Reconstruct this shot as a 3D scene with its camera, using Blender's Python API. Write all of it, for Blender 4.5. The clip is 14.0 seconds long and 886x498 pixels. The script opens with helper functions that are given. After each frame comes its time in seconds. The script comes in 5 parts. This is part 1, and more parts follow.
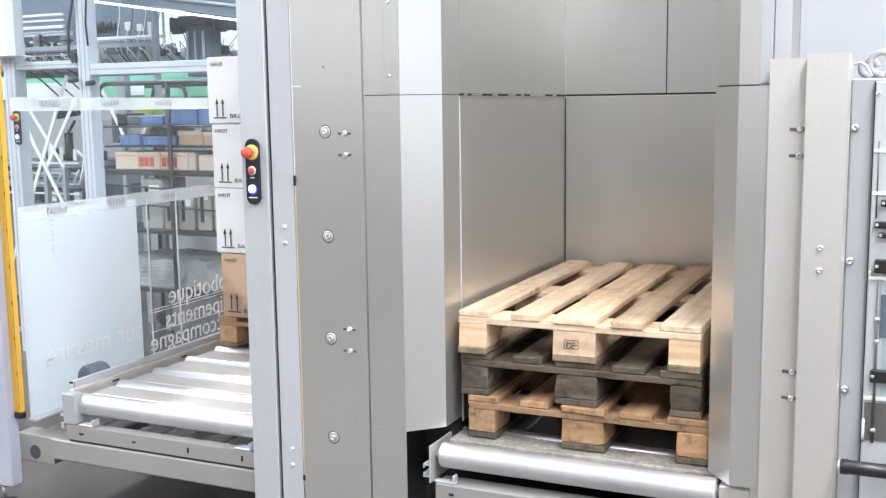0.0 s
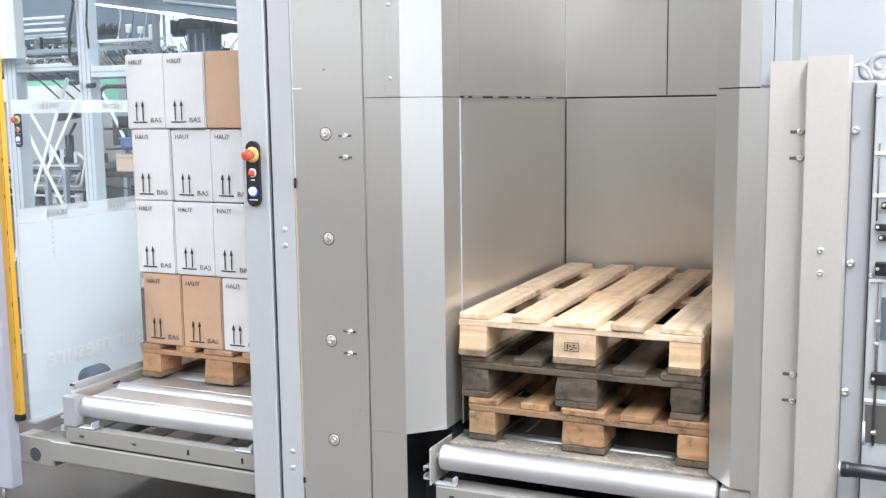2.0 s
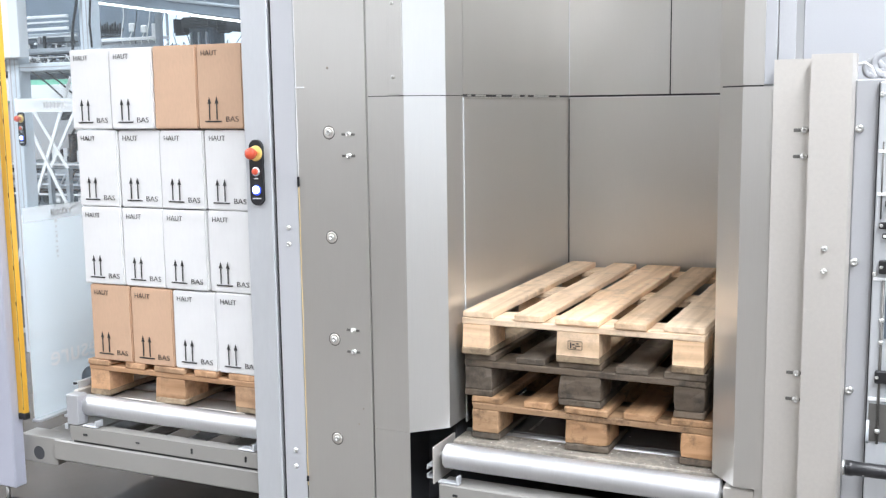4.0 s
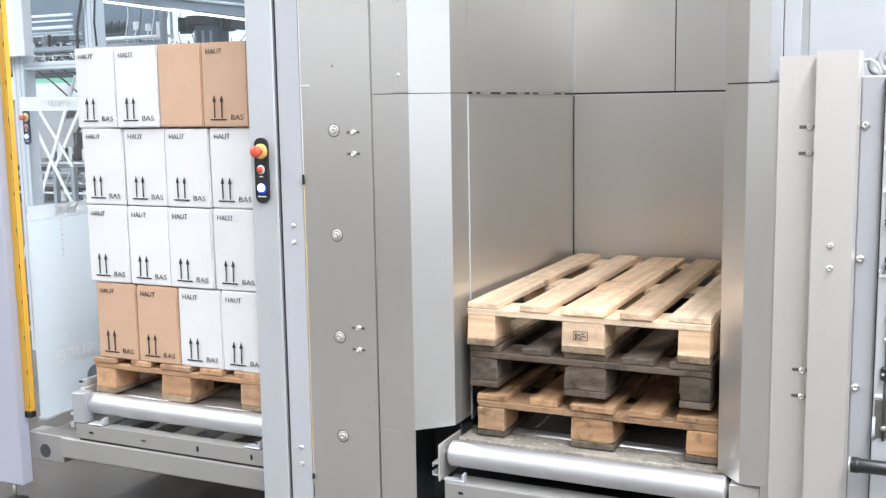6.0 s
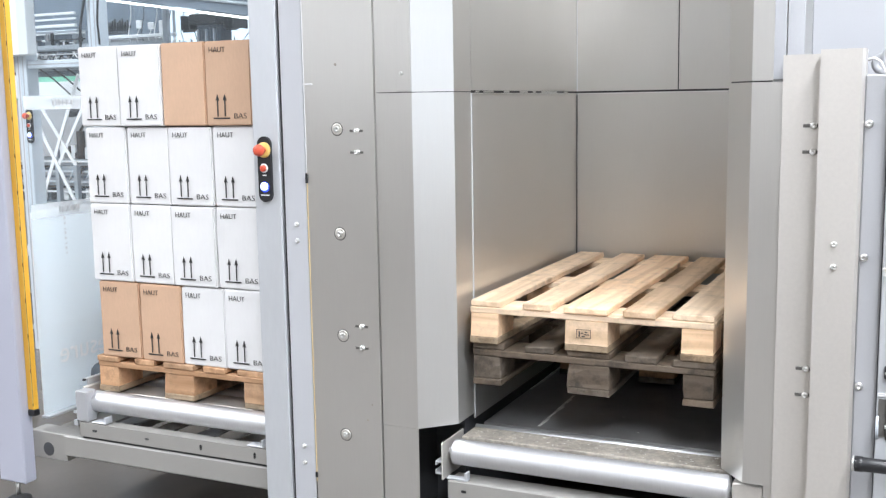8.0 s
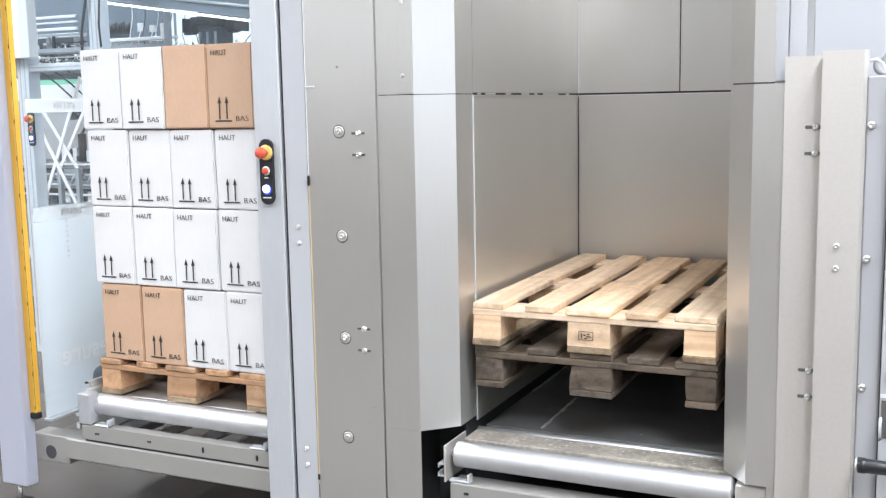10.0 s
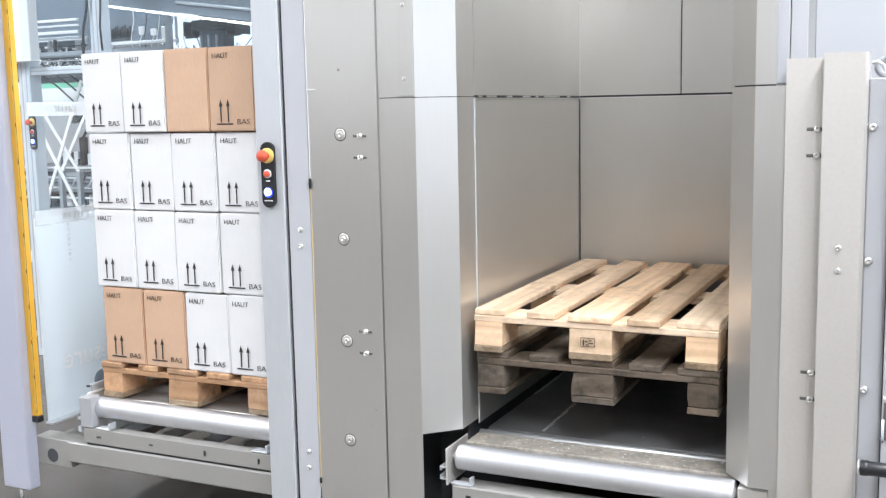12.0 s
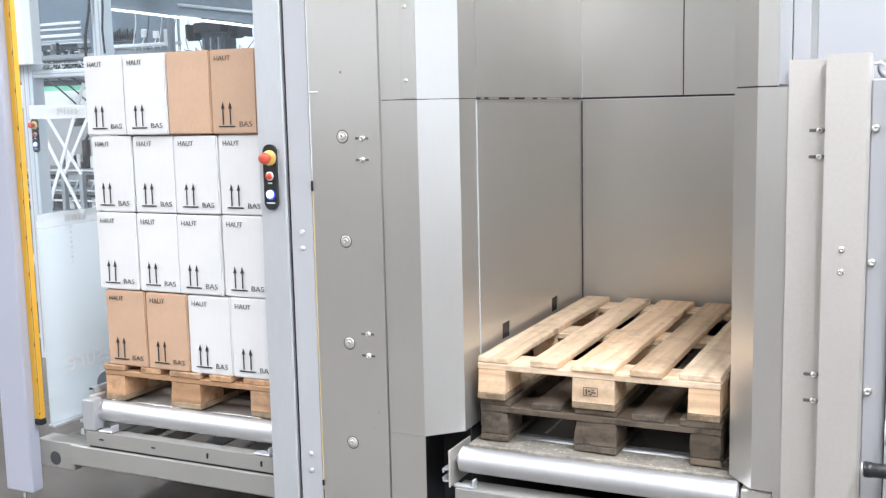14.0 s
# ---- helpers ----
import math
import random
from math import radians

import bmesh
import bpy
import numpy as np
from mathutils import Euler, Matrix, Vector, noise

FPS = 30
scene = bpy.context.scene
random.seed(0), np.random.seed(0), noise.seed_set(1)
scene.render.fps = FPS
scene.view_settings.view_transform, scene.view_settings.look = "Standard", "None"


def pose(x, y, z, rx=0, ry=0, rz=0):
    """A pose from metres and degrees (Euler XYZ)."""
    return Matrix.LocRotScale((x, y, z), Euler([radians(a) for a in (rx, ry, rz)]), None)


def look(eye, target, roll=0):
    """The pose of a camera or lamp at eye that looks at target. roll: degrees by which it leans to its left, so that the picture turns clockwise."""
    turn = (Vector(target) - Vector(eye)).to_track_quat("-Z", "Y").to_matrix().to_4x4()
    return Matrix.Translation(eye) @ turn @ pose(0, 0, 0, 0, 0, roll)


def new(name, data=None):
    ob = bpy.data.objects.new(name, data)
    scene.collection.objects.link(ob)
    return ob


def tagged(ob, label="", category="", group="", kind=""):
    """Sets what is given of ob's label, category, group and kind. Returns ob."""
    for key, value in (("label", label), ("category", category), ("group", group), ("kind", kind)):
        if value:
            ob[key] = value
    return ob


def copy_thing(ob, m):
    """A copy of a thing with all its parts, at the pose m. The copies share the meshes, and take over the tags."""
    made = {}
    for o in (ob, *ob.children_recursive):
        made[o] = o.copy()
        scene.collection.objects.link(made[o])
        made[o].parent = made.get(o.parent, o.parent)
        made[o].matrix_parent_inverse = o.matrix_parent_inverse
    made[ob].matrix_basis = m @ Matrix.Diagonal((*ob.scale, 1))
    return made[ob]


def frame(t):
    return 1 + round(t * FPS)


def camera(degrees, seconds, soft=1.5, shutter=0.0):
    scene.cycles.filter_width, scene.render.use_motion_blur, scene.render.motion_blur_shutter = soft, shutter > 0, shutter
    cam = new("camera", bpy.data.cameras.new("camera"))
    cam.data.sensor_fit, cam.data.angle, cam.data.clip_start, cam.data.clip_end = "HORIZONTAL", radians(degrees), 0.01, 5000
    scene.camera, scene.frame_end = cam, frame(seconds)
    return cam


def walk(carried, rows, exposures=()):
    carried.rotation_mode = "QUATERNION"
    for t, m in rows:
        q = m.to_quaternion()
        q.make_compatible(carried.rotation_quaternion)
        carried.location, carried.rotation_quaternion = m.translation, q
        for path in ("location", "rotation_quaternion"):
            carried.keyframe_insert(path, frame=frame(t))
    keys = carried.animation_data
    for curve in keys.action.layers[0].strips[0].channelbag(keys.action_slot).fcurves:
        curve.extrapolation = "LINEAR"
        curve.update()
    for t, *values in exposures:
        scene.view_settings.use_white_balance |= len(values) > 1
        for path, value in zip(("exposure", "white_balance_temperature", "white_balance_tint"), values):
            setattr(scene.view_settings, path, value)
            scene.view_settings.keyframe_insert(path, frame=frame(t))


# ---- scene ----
cam = camera(46.09, 14.0, soft=1.3)
PATH = [
    (0, (1.3755, -3.1205, 1.6053), (0.1399, -0.4177, 1.1957), -0.78),
    (0.5, (1.3758, -3.1202, 1.6048), (0.1382, -0.4182, 1.1953), -0.75),
    (1, (1.3759, -3.1199, 1.6044), (0.1419, -0.4154, 1.2014), -0.78),
    (1.5, (1.3760, -3.1198, 1.6041), (0.1413, -0.4153, 1.2028), -0.75),
    (2, (1.3759, -3.1198, 1.6039), (0.1383, -0.4167, 1.2021), -0.76),
    (2.5, (1.3757, -3.1199, 1.6037), (0.1371, -0.4176, 1.1996), -0.76),
    (3, (1.3755, -3.1201, 1.6036), (0.1352, -0.4186, 1.1987), -0.79),
    (5.5, (1.3731, -3.1217, 1.6036), (0.1191, -0.4272, 1.1950), -0.86),
    (6, (1.3725, -3.1221, 1.6037), (0.1167, -0.4290, 1.1917), -0.94),
    (6.5, (1.3719, -3.1225, 1.6039), (0.1146, -0.4302, 1.1905), -0.87),
    (7, (1.3713, -3.1229, 1.6040), (0.1124, -0.4315, 1.1898), -0.91),
    (7.5, (1.3706, -3.1233, 1.6042), (0.1119, -0.4319, 1.1897), -0.92),
    (8, (1.3699, -3.1237, 1.6043), (0.1084, -0.4339, 1.1881), -0.94),
    (10.5, (1.3670, -3.1247, 1.6050), (0.1018, -0.4356, 1.1952), -1.07),
    (11, (1.3665, -3.1247, 1.6050), (0.0996, -0.4367, 1.1931), -1.05),
    (11.5, (1.3661, -3.1246, 1.6050), (0.1004, -0.4348, 1.2014), -1.16),
    (12, (1.3658, -3.1243, 1.6050), (0.0974, -0.4356, 1.2024), -1.16),
    (12.5, (1.3655, -3.1239, 1.6050), (0.0973, -0.4346, 1.2063), -1.23),
    (13, (1.3654, -3.1234, 1.6049), (0.0970, -0.4337, 1.2091), -1.27),
    (13.5, (1.3653, -3.1228, 1.6047), (0.0936, -0.4346, 1.2093), -1.29),
    (14, (1.3654, -3.1219, 1.6045), (0.0902, -0.4356, 1.2080), -1.28),
]
walk(cam, [(t, look(eye, target, roll)) for t, eye, target, roll in PATH])

# ---- light ----
world = bpy.data.worlds.new("hall_daylight")
scene.world = world
world.use_nodes = True
wn = world.node_tree.nodes
sky = wn.new("ShaderNodeTexSky")
sky.sky_type, sky.sun_disc = "NISHITA", False
sky.sun_elevation, sky.sun_rotation = radians(40), radians(120)
wn["Background"].inputs[1].default_value = 0.12
world.node_tree.links.new(sky.outputs[0], wn["Background"].inputs[0])
scene.view_settings.exposure = 0.11


def area_lamp(m, sx, sy, watts, rgb):
    lamp = bpy.data.lights.new("hall_lamp", "AREA")
    lamp.shape, lamp.size, lamp.size_y, lamp.energy, lamp.color = "RECTANGLE", sx, sy, watts, rgb
    ob = new("hall_lamp", lamp)
    ob.matrix_world = m
    return ob


CEILING = 6.2
LUMINAIRES = [(x, y) for x in (-6.3, 3.0) for y in (-5.2, -1.9, 3.2)]
for lx, ly in LUMINAIRES:
    area_lamp(pose(lx, ly, CEILING - 0.32), 0.5, 2.6, 434, (0.95, 0.985, 1.05))
# daylight through the long window band of the east wall
area_lamp(look((8.86, -2.5, 2.6), (0, -2.5, 2.2)), 8.0, 3.0, 14, (0.74, 0.85, 1.0))


# ---- materials ----
def shader(name, colour, rough=0.5, metal=0.0, grain=0.0, scale=30.0, stretch=(1, 1, 1), bump=0.0, patch=0.0, patch_scale=2.0, per_object=0.0, coat=0.0, rough_var=0.1, bump_dist=0.002, wave=0.0):
    m = bpy.data.materials.new(name)
    m.use_nodes = True
    n, l = m.node_tree.nodes, m.node_tree.links
    b = n["Principled BSDF"]
    b.inputs["Base Color"].default_value = (*colour, 1)
    b.inputs["Roughness"].default_value, b.inputs["Metallic"].default_value = rough, metal
    b.inputs["Coat Weight"].default_value = coat
    tc = n.new("ShaderNodeTexCoord")
    mp = n.new("ShaderNodeMapping")
    mp.inputs["Scale"].default_value = stretch
    l.new(tc.outputs["Object"], mp.inputs["Vector"])
    fine = n.new("ShaderNodeTexNoise")
    fine.inputs["Scale"].default_value, fine.inputs["Detail"].default_value, fine.inputs["Roughness"].default_value = scale, 6, 0.65
    l.new(mp.outputs[0], fine.inputs["Vector"])
    big = n.new("ShaderNodeTexNoise")
    big.inputs["Scale"].default_value, big.inputs["Detail"].default_value = patch_scale, 3
    l.new(tc.outputs["Object"], big.inputs["Vector"])

    def spread(sock, amount):
        r = n.new("ShaderNodeMapRange")
        r.inputs["From Min"].default_value, r.inputs["From Max"].default_value = 0.25, 0.75
        r.inputs["To Min"].default_value, r.inputs["To Max"].default_value = 1 - amount, 1 + amount
        l.new(sock, r.inputs["Value"])
        return r.outputs[0]

    def times(a, c):
        mu = n.new("ShaderNodeMath")
        mu.operation = "MULTIPLY"
        l.new(a, mu.inputs[0]), l.new(c, mu.inputs[1])
        return mu.outputs[0]

    value = times(spread(fine.outputs[0], grain), spread(big.outputs[0], patch))
    if per_object:
        info = n.new("ShaderNodeObjectInfo")
        r = n.new("ShaderNodeMapRange")
        r.inputs["To Min"].default_value, r.inputs["To Max"].default_value = 1 - per_object, 1 + per_object
        l.new(info.outputs["Random"], r.inputs["Value"])
        value = times(value, r.outputs[0])
    hsv = n.new("ShaderNodeHueSaturation")
    hsv.inputs["Color"].default_value = (*colour, 1)
    l.new(value, hsv.inputs["Value"])
    l.new(hsv.outputs[0], b.inputs["Base Color"])
    rv = n.new("ShaderNodeMapRange")
    rv.inputs["To Min"].default_value, rv.inputs["To Max"].default_value = max(0.02, rough - rough_var), min(1, rough + rough_var)
    l.new(fine.outputs[0], rv.inputs["Value"]), l.new(rv.outputs[0], b.inputs["Roughness"])
    if bump:
        bp = n.new("ShaderNodeBump")
        bp.inputs["Strength"].default_value, bp.inputs["Distance"].default_value = bump, bump_dist
        l.new(fine.outputs[0], bp.inputs["Height"]), l.new(bp.outputs[0], b.inputs["Normal"])
        if wave:
            # slight buckling of thin sheet
            wm, wt, wb = n.new("ShaderNodeMapping"), n.new("ShaderNodeTexNoise"), n.new("ShaderNodeBump")
            wm.inputs["Scale"].default_value = (1.0, 1.0, 0.35)
            wt.inputs["Scale"].default_value, wt.inputs["Detail"].default_value = 2.4, 1
            wb.inputs["Strength"].default_value, wb.inputs["Distance"].default_value = 1.0, wave
            l.new(tc.outputs["Object"], wm.inputs["Vector"]), l.new(wm.outputs[0], wt.inputs["Vector"])
            l.new(wt.outputs[0], wb.inputs["Height"]), l.new(wb.outputs[0], bp.inputs["Normal"])
    return m


def glow(name, colour, strength):
    m = bpy.data.materials.new(name)
    m.use_nodes = True
    b = m.node_tree.nodes["Principled BSDF"]
    b.inputs["Base Color"].default_value = (*colour, 1)
    b.inputs["Emission Color"].default_value, b.inputs["Emission Strength"].default_value = (*colour, 1), strength
    return m


def clear(name, tint, rough=0.0, mix=1.0):
    """Thin sheet of clear plastic: mostly see-through with a gloss and a mixed-in haze."""
    m = bpy.data.materials.new(name)
    m.use_nodes = True
    n, l = m.node_tree.nodes, m.node_tree.links
    gl, tr, mx, lw = n.new("ShaderNodeBsdfGlossy"), n.new("ShaderNodeBsdfTransparent"), n.new("ShaderNodeMixShader"), n.new("ShaderNodeLayerWeight")
    fr = n.new("ShaderNodeMapRange")
    gl.inputs["Roughness"].default_value = rough
    tr.inputs["Color"].default_value = (*tint, 1)
    lw.inputs["Blend"].default_value = 0.5
    fr.inputs["From Min"].default_value, fr.inputs["To Min"].default_value, fr.inputs["To Max"].default_value = 0.4, 0.03, 0.28
    l.new(lw.outputs["Facing"], fr.inputs[0])
    l.new(fr.outputs[0], mx.inputs[0]), l.new(tr.outputs[0], mx.inputs[1]), l.new(gl.outputs[0], mx.inputs[2])
    # pale blue veil mixed in for the haze of reflected light
    veil, haze = n.new("ShaderNodeBsdfTranslucent"), n.new("ShaderNodeMixShader")
    veil.inputs["Color"].default_value = (0.80, 0.88, 0.95, 1)
    haze.inputs[0].default_value = 0.025
    l.new(mx.outputs[0], haze.inputs[1]), l.new(veil.outputs[0], haze.inputs[2])
    l.new(haze.outputs[0], n["Material Output"].inputs[0])
    return m


def film(name, colour, cover):
    """Frosted adhesive film: part see-through, part milky."""
    m = bpy.data.materials.new(name)
    m.use_nodes = True
    n, l = m.node_tree.nodes, m.node_tree.links
    tr, mx = n.new("ShaderNodeBsdfTransparent"), n.new("ShaderNodeMixShader")
    mx.inputs[0].default_value = cover
    n["Principled BSDF"].inputs["Base Color"].default_value = (*colour, 1)
    n["Principled BSDF"].inputs["Roughness"].default_value = 0.6
    l.new(tr.outputs[0], mx.inputs[1]), l.new(n["Principled BSDF"].outputs[0], mx.inputs[2])
    l.new(mx.outputs[0], n["Material Output"].inputs[0])
    return m


STEEL = shader("brushed_stainless_upright", (0.645, 0.63, 0.60), 0.30, 0.74, 0.03, 60, (14, 14, 0.15), 0.025, 0.03, 1.3, rough_var=0.05, bump_dist=0.0005, wave=0.006)
STEEL_SOFT = shader("glass_blasted_steel", (0.68, 0.65, 0.61), 0.5, 0.65, 0.04, 90, (1, 1, 1), 0.05, 0.04, 1.5, rough_var=0.05, bump_dist=0.0005, wave=0.005)
ALU = shader("anodised_aluminium", (0.60, 0.62, 0.645), 0.45, 0.35, 0.03, 80, (1, 1, 0.2), 0.03, 0.03, 2.0, rough_var=0.05)
ALU_PALE = shader("pale_anodised_profile", (0.60, 0.65, 0.70), 0.4, 0.0, 0.03, 80, (1, 1, 0.2), 0.03, 0.04, 2.0, rough_var=0.05)
ALU_CELL = shader("dull_blue_anodised_profile", (0.40, 0.44, 0.48), 0.4, 0.35, 0.04, 80, (1, 1, 0.2), 0.03, 0.05, 2.0, rough_var=0.05)
PAINT_SLATE = shader("slate_grey_paint", (0.115, 0.145, 0.18), 0.5, 0.0, 0.1, 40, (1, 1, 1), 0.05, 0.2, 4.0)
PAINT_GREY = shader("pale_grey_powder_coat", (0.315, 0.305, 0.285), 0.45, 0.0, 0.03, 220, (1, 1, 1), 0.08, 0.04, 2.0, rough_var=0.06, bump_dist=0.0004)
PAINT_PALE = shader("pale_cool_grey_paint", (0.49, 0.50, 0.525), 0.45, 0.0, 0.03, 200, (1, 1, 1), 0.06, 0.04, 1.5, rough_var=0.06, bump_dist=0.0004)
PAINT_BLUE = shader("blue_grey_powder_coat", (0.455, 0.468, 0.55), 0.42, 0.0, 0.03, 220, (1, 1, 1), 0.08, 0.03, 2.0, rough_var=0.06, bump_dist=0.0004)
PAINT_WHITE = shader("white_powder_coat", (0.78, 0.79, 0.80), 0.4, 0.0, 0.02, 220, (1, 1, 1), 0.05, 0.03, 2.0, rough_var=0.06, bump_dist=0.0004)
PAINT_MID = shader("mid_grey_panel_paint", (0.40, 0.405, 0.42), 0.42, 0.0, 0.03, 200, (1, 1, 1), 0.06, 0.03, 2.0, rough_var=0.06, bump_dist=0.0004)
ZINC = shader("zinc_plated_steel", (0.68, 0.685, 0.70), 0.5, 0.8, 0.04, 50, (3, 0.6, 0.6), 0, 0.05, 4.0, rough_var=0.05)
BOLT = shader("bright_bolt_steel", (0.80, 0.80, 0.78), 0.42, 1.0, 0.05, 200)
WORN = shader("worn_dirty_steel_plate", (0.47, 0.43, 0.37), 0.45, 0.35, 0.42, 70, (1, 1, 1), 0.35, 0.30, 9.0, rough_var=0.2, bump_dist=0.001)
BED = shader("black_scuffed_conveyor_bed", (0.34, 0.34, 0.335), 0.30, 0.35, 0.06, 8, (3, 0.5, 1), 0.0, 0.3, 3.0, rough_var=0.04)
SCRATCH = shader("bare_scratched_metal", (0.80, 0.80, 0.77), 0.5, 0.1, 0.4, 60, (1, 1, 1), 0, 0.3, 20)
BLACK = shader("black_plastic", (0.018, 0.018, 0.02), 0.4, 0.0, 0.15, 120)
BLACK_STEEL = shader("black_painted_steel", (0.03, 0.032, 0.034), 0.4, 0.0, 0.2, 60, patch=0.2)
# near-black colour that stands in for unlit depth
DARK = shader("dark_unlit_sheet", (0.06, 0.062, 0.068), 0.6, 0.0, 0.2, 10)
# dark steel of rods and rings; also the painted shade of bolt slots
DARK_STEEL = shader("dark_steel_and_slot_shade", (0.16, 0.155, 0.145), 0.5, 0.5, 0.1, 60)
RUBBER = shader("black_rubber", (0.02, 0.02, 0.021), 0.7, 0.0, 0.2, 100)
YELLOW = shader("yellow_safety_paint", (0.83, 0.46, 0.05), 0.4, 0.0, 0.04, 100, patch=0.05)
CREAM = shader("cream_cable", (0.72, 0.56, 0.30), 0.5, 0.0, 0.03, 100)
YELLOW_BTN = shader("yellow_button_collar", (0.84, 0.58, 0.18), 0.35, 0.0, 0.03, 100)
RED_BTN = shader("red_mushroom_button", (0.70, 0.10, 0.05), 0.38, 0.0, 0.03, 100, coat=0.4)
WHITE_BTN = shader("white_plastic", (0.75, 0.75, 0.75), 0.35, 0.0, 0.03, 100)
BLUE_LAMP = glow("lit_blue_lens", (0.03, 0.08, 1.0), 0.9)
WHITE_LAMP = glow("lit_white_lens", (0.75, 0.85, 1.0), 2.2)
CARTON_WHITE = shader("white_lined_carton", (0.80, 0.80, 0.80), 0.55, 0.0, 0.02, 60, (1, 1, 0.3), 0.05, 0.025, 6.0, per_object=0.02, bump_dist=0.0006)
CARTON_BROWN = shader("kraft_carton", (0.61, 0.405, 0.275), 0.65, 0.0, 0.05, 120, (1, 1, 0.3), 0.06, 0.05, 6.0, per_object=0.06, bump_dist=0.0006)
CARTON_PALE = shader("pale_kraft_carton", (0.66, 0.52, 0.41), 0.65, 0.0, 0.05, 90, patch=0.06, per_object=0.1)
INK = shader("black_print_ink", (0.034, 0.032, 0.032), 0.6, 0.0, 0.25, 160)
INK_GREY = shader("grey_print_ink", (0.36, 0.37, 0.38), 0.6, 0.0, 0.1, 100)
INK_PALE = shader("faint_grey_print", (0.62, 0.63, 0.64), 0.6, 0.0, 0.05, 100)
INK_RED = shader("red_print_ink", (0.55, 0.09, 0.05), 0.6, 0.0, 0.1, 100)
FILM_WHITE = shader("white_vinyl_letters", (0.88, 0.88, 0.88), 0.5, 0.0, 0.02, 60)
CONCRETE = shader("polished_concrete", (0.112, 0.099, 0.086), 0.25, 0.0, 0.03, 30, (1, 1, 1), 0.0, 0.25, 1.1, rough_var=0.03, bump_dist=0.001)
WALL = shader("white_wall_cladding", (0.72, 0.725, 0.73), 0.6, 0.0, 0.02, 40, (1, 1, 0.2), 0.04, 0.03, 0.6)
ROOF = shader("grey_roof_sheet", (0.50, 0.51, 0.52), 0.6, 0.0, 0.04, 10, (8, 0.3, 1), 0.1, 0.05, 0.5)
GREEN = shader("pale_green_machine_paint", (0.22, 0.58, 0.42), 0.5, 0.0, 0.05, 40, patch=0.1)
LIME = shader("lime_plastic", (0.55, 0.66, 0.15), 0.5, 0.0, 0.05, 40)
BLUE_CRATE = shader("blue_plastic_crate", (0.16, 0.27, 0.52), 0.45, 0.0, 0.06, 60, patch=0.08, per_object=0.12)
FOIL = shader("crumpled_clear_wrap", (0.30, 0.31, 0.31), 0.3, 0.1, 0.3, 14, (1, 1, 1), 0.6, 0.2, 5, bump_dist=0.02)
GLASS = clear("clear_polycarbonate", (0.955, 0.988, 1.0))
FROST = film("frosted_tape", (0.74, 0.78, 0.80), 0.36)
SHEET_WHITE = shader("white_translucent_sheet", (0.94, 0.94, 0.945), 0.45, 0.0, 0.015, 20, patch=0.02, patch_scale=1.5)
sn, sl = SHEET_WHITE.node_tree.nodes, SHEET_WHITE.node_tree.links
lucent, blend = sn.new("ShaderNodeBsdfTranslucent"), sn.new("ShaderNodeMixShader")
lucent.inputs["Color"].default_value = (0.86, 0.88, 0.90, 1)
blend.inputs[0].default_value = 0.45
sl.new(sn["Principled BSDF"].outputs[0], blend.inputs[1]), sl.new(lucent.outputs[0], blend.inputs[2])
sl.new(blend.outputs[0], sn["Material Output"].inputs[0])
LIGHT = glow("luminaire_diffuser", (1.0, 0.985, 0.965), 4.0)
DAY = glow("daylight_pane", (0.82, 0.90, 1.0), 0.62)
# for an added wall band that darkens low reflections in the steel
REFLECT_BAND = shader("brown_grey_reflection_band", (0.14, 0.12, 0.10), 0.65, 0.0, 0.1, 12, (1, 1, 0.2), 0.05, 0.2, 0.8)


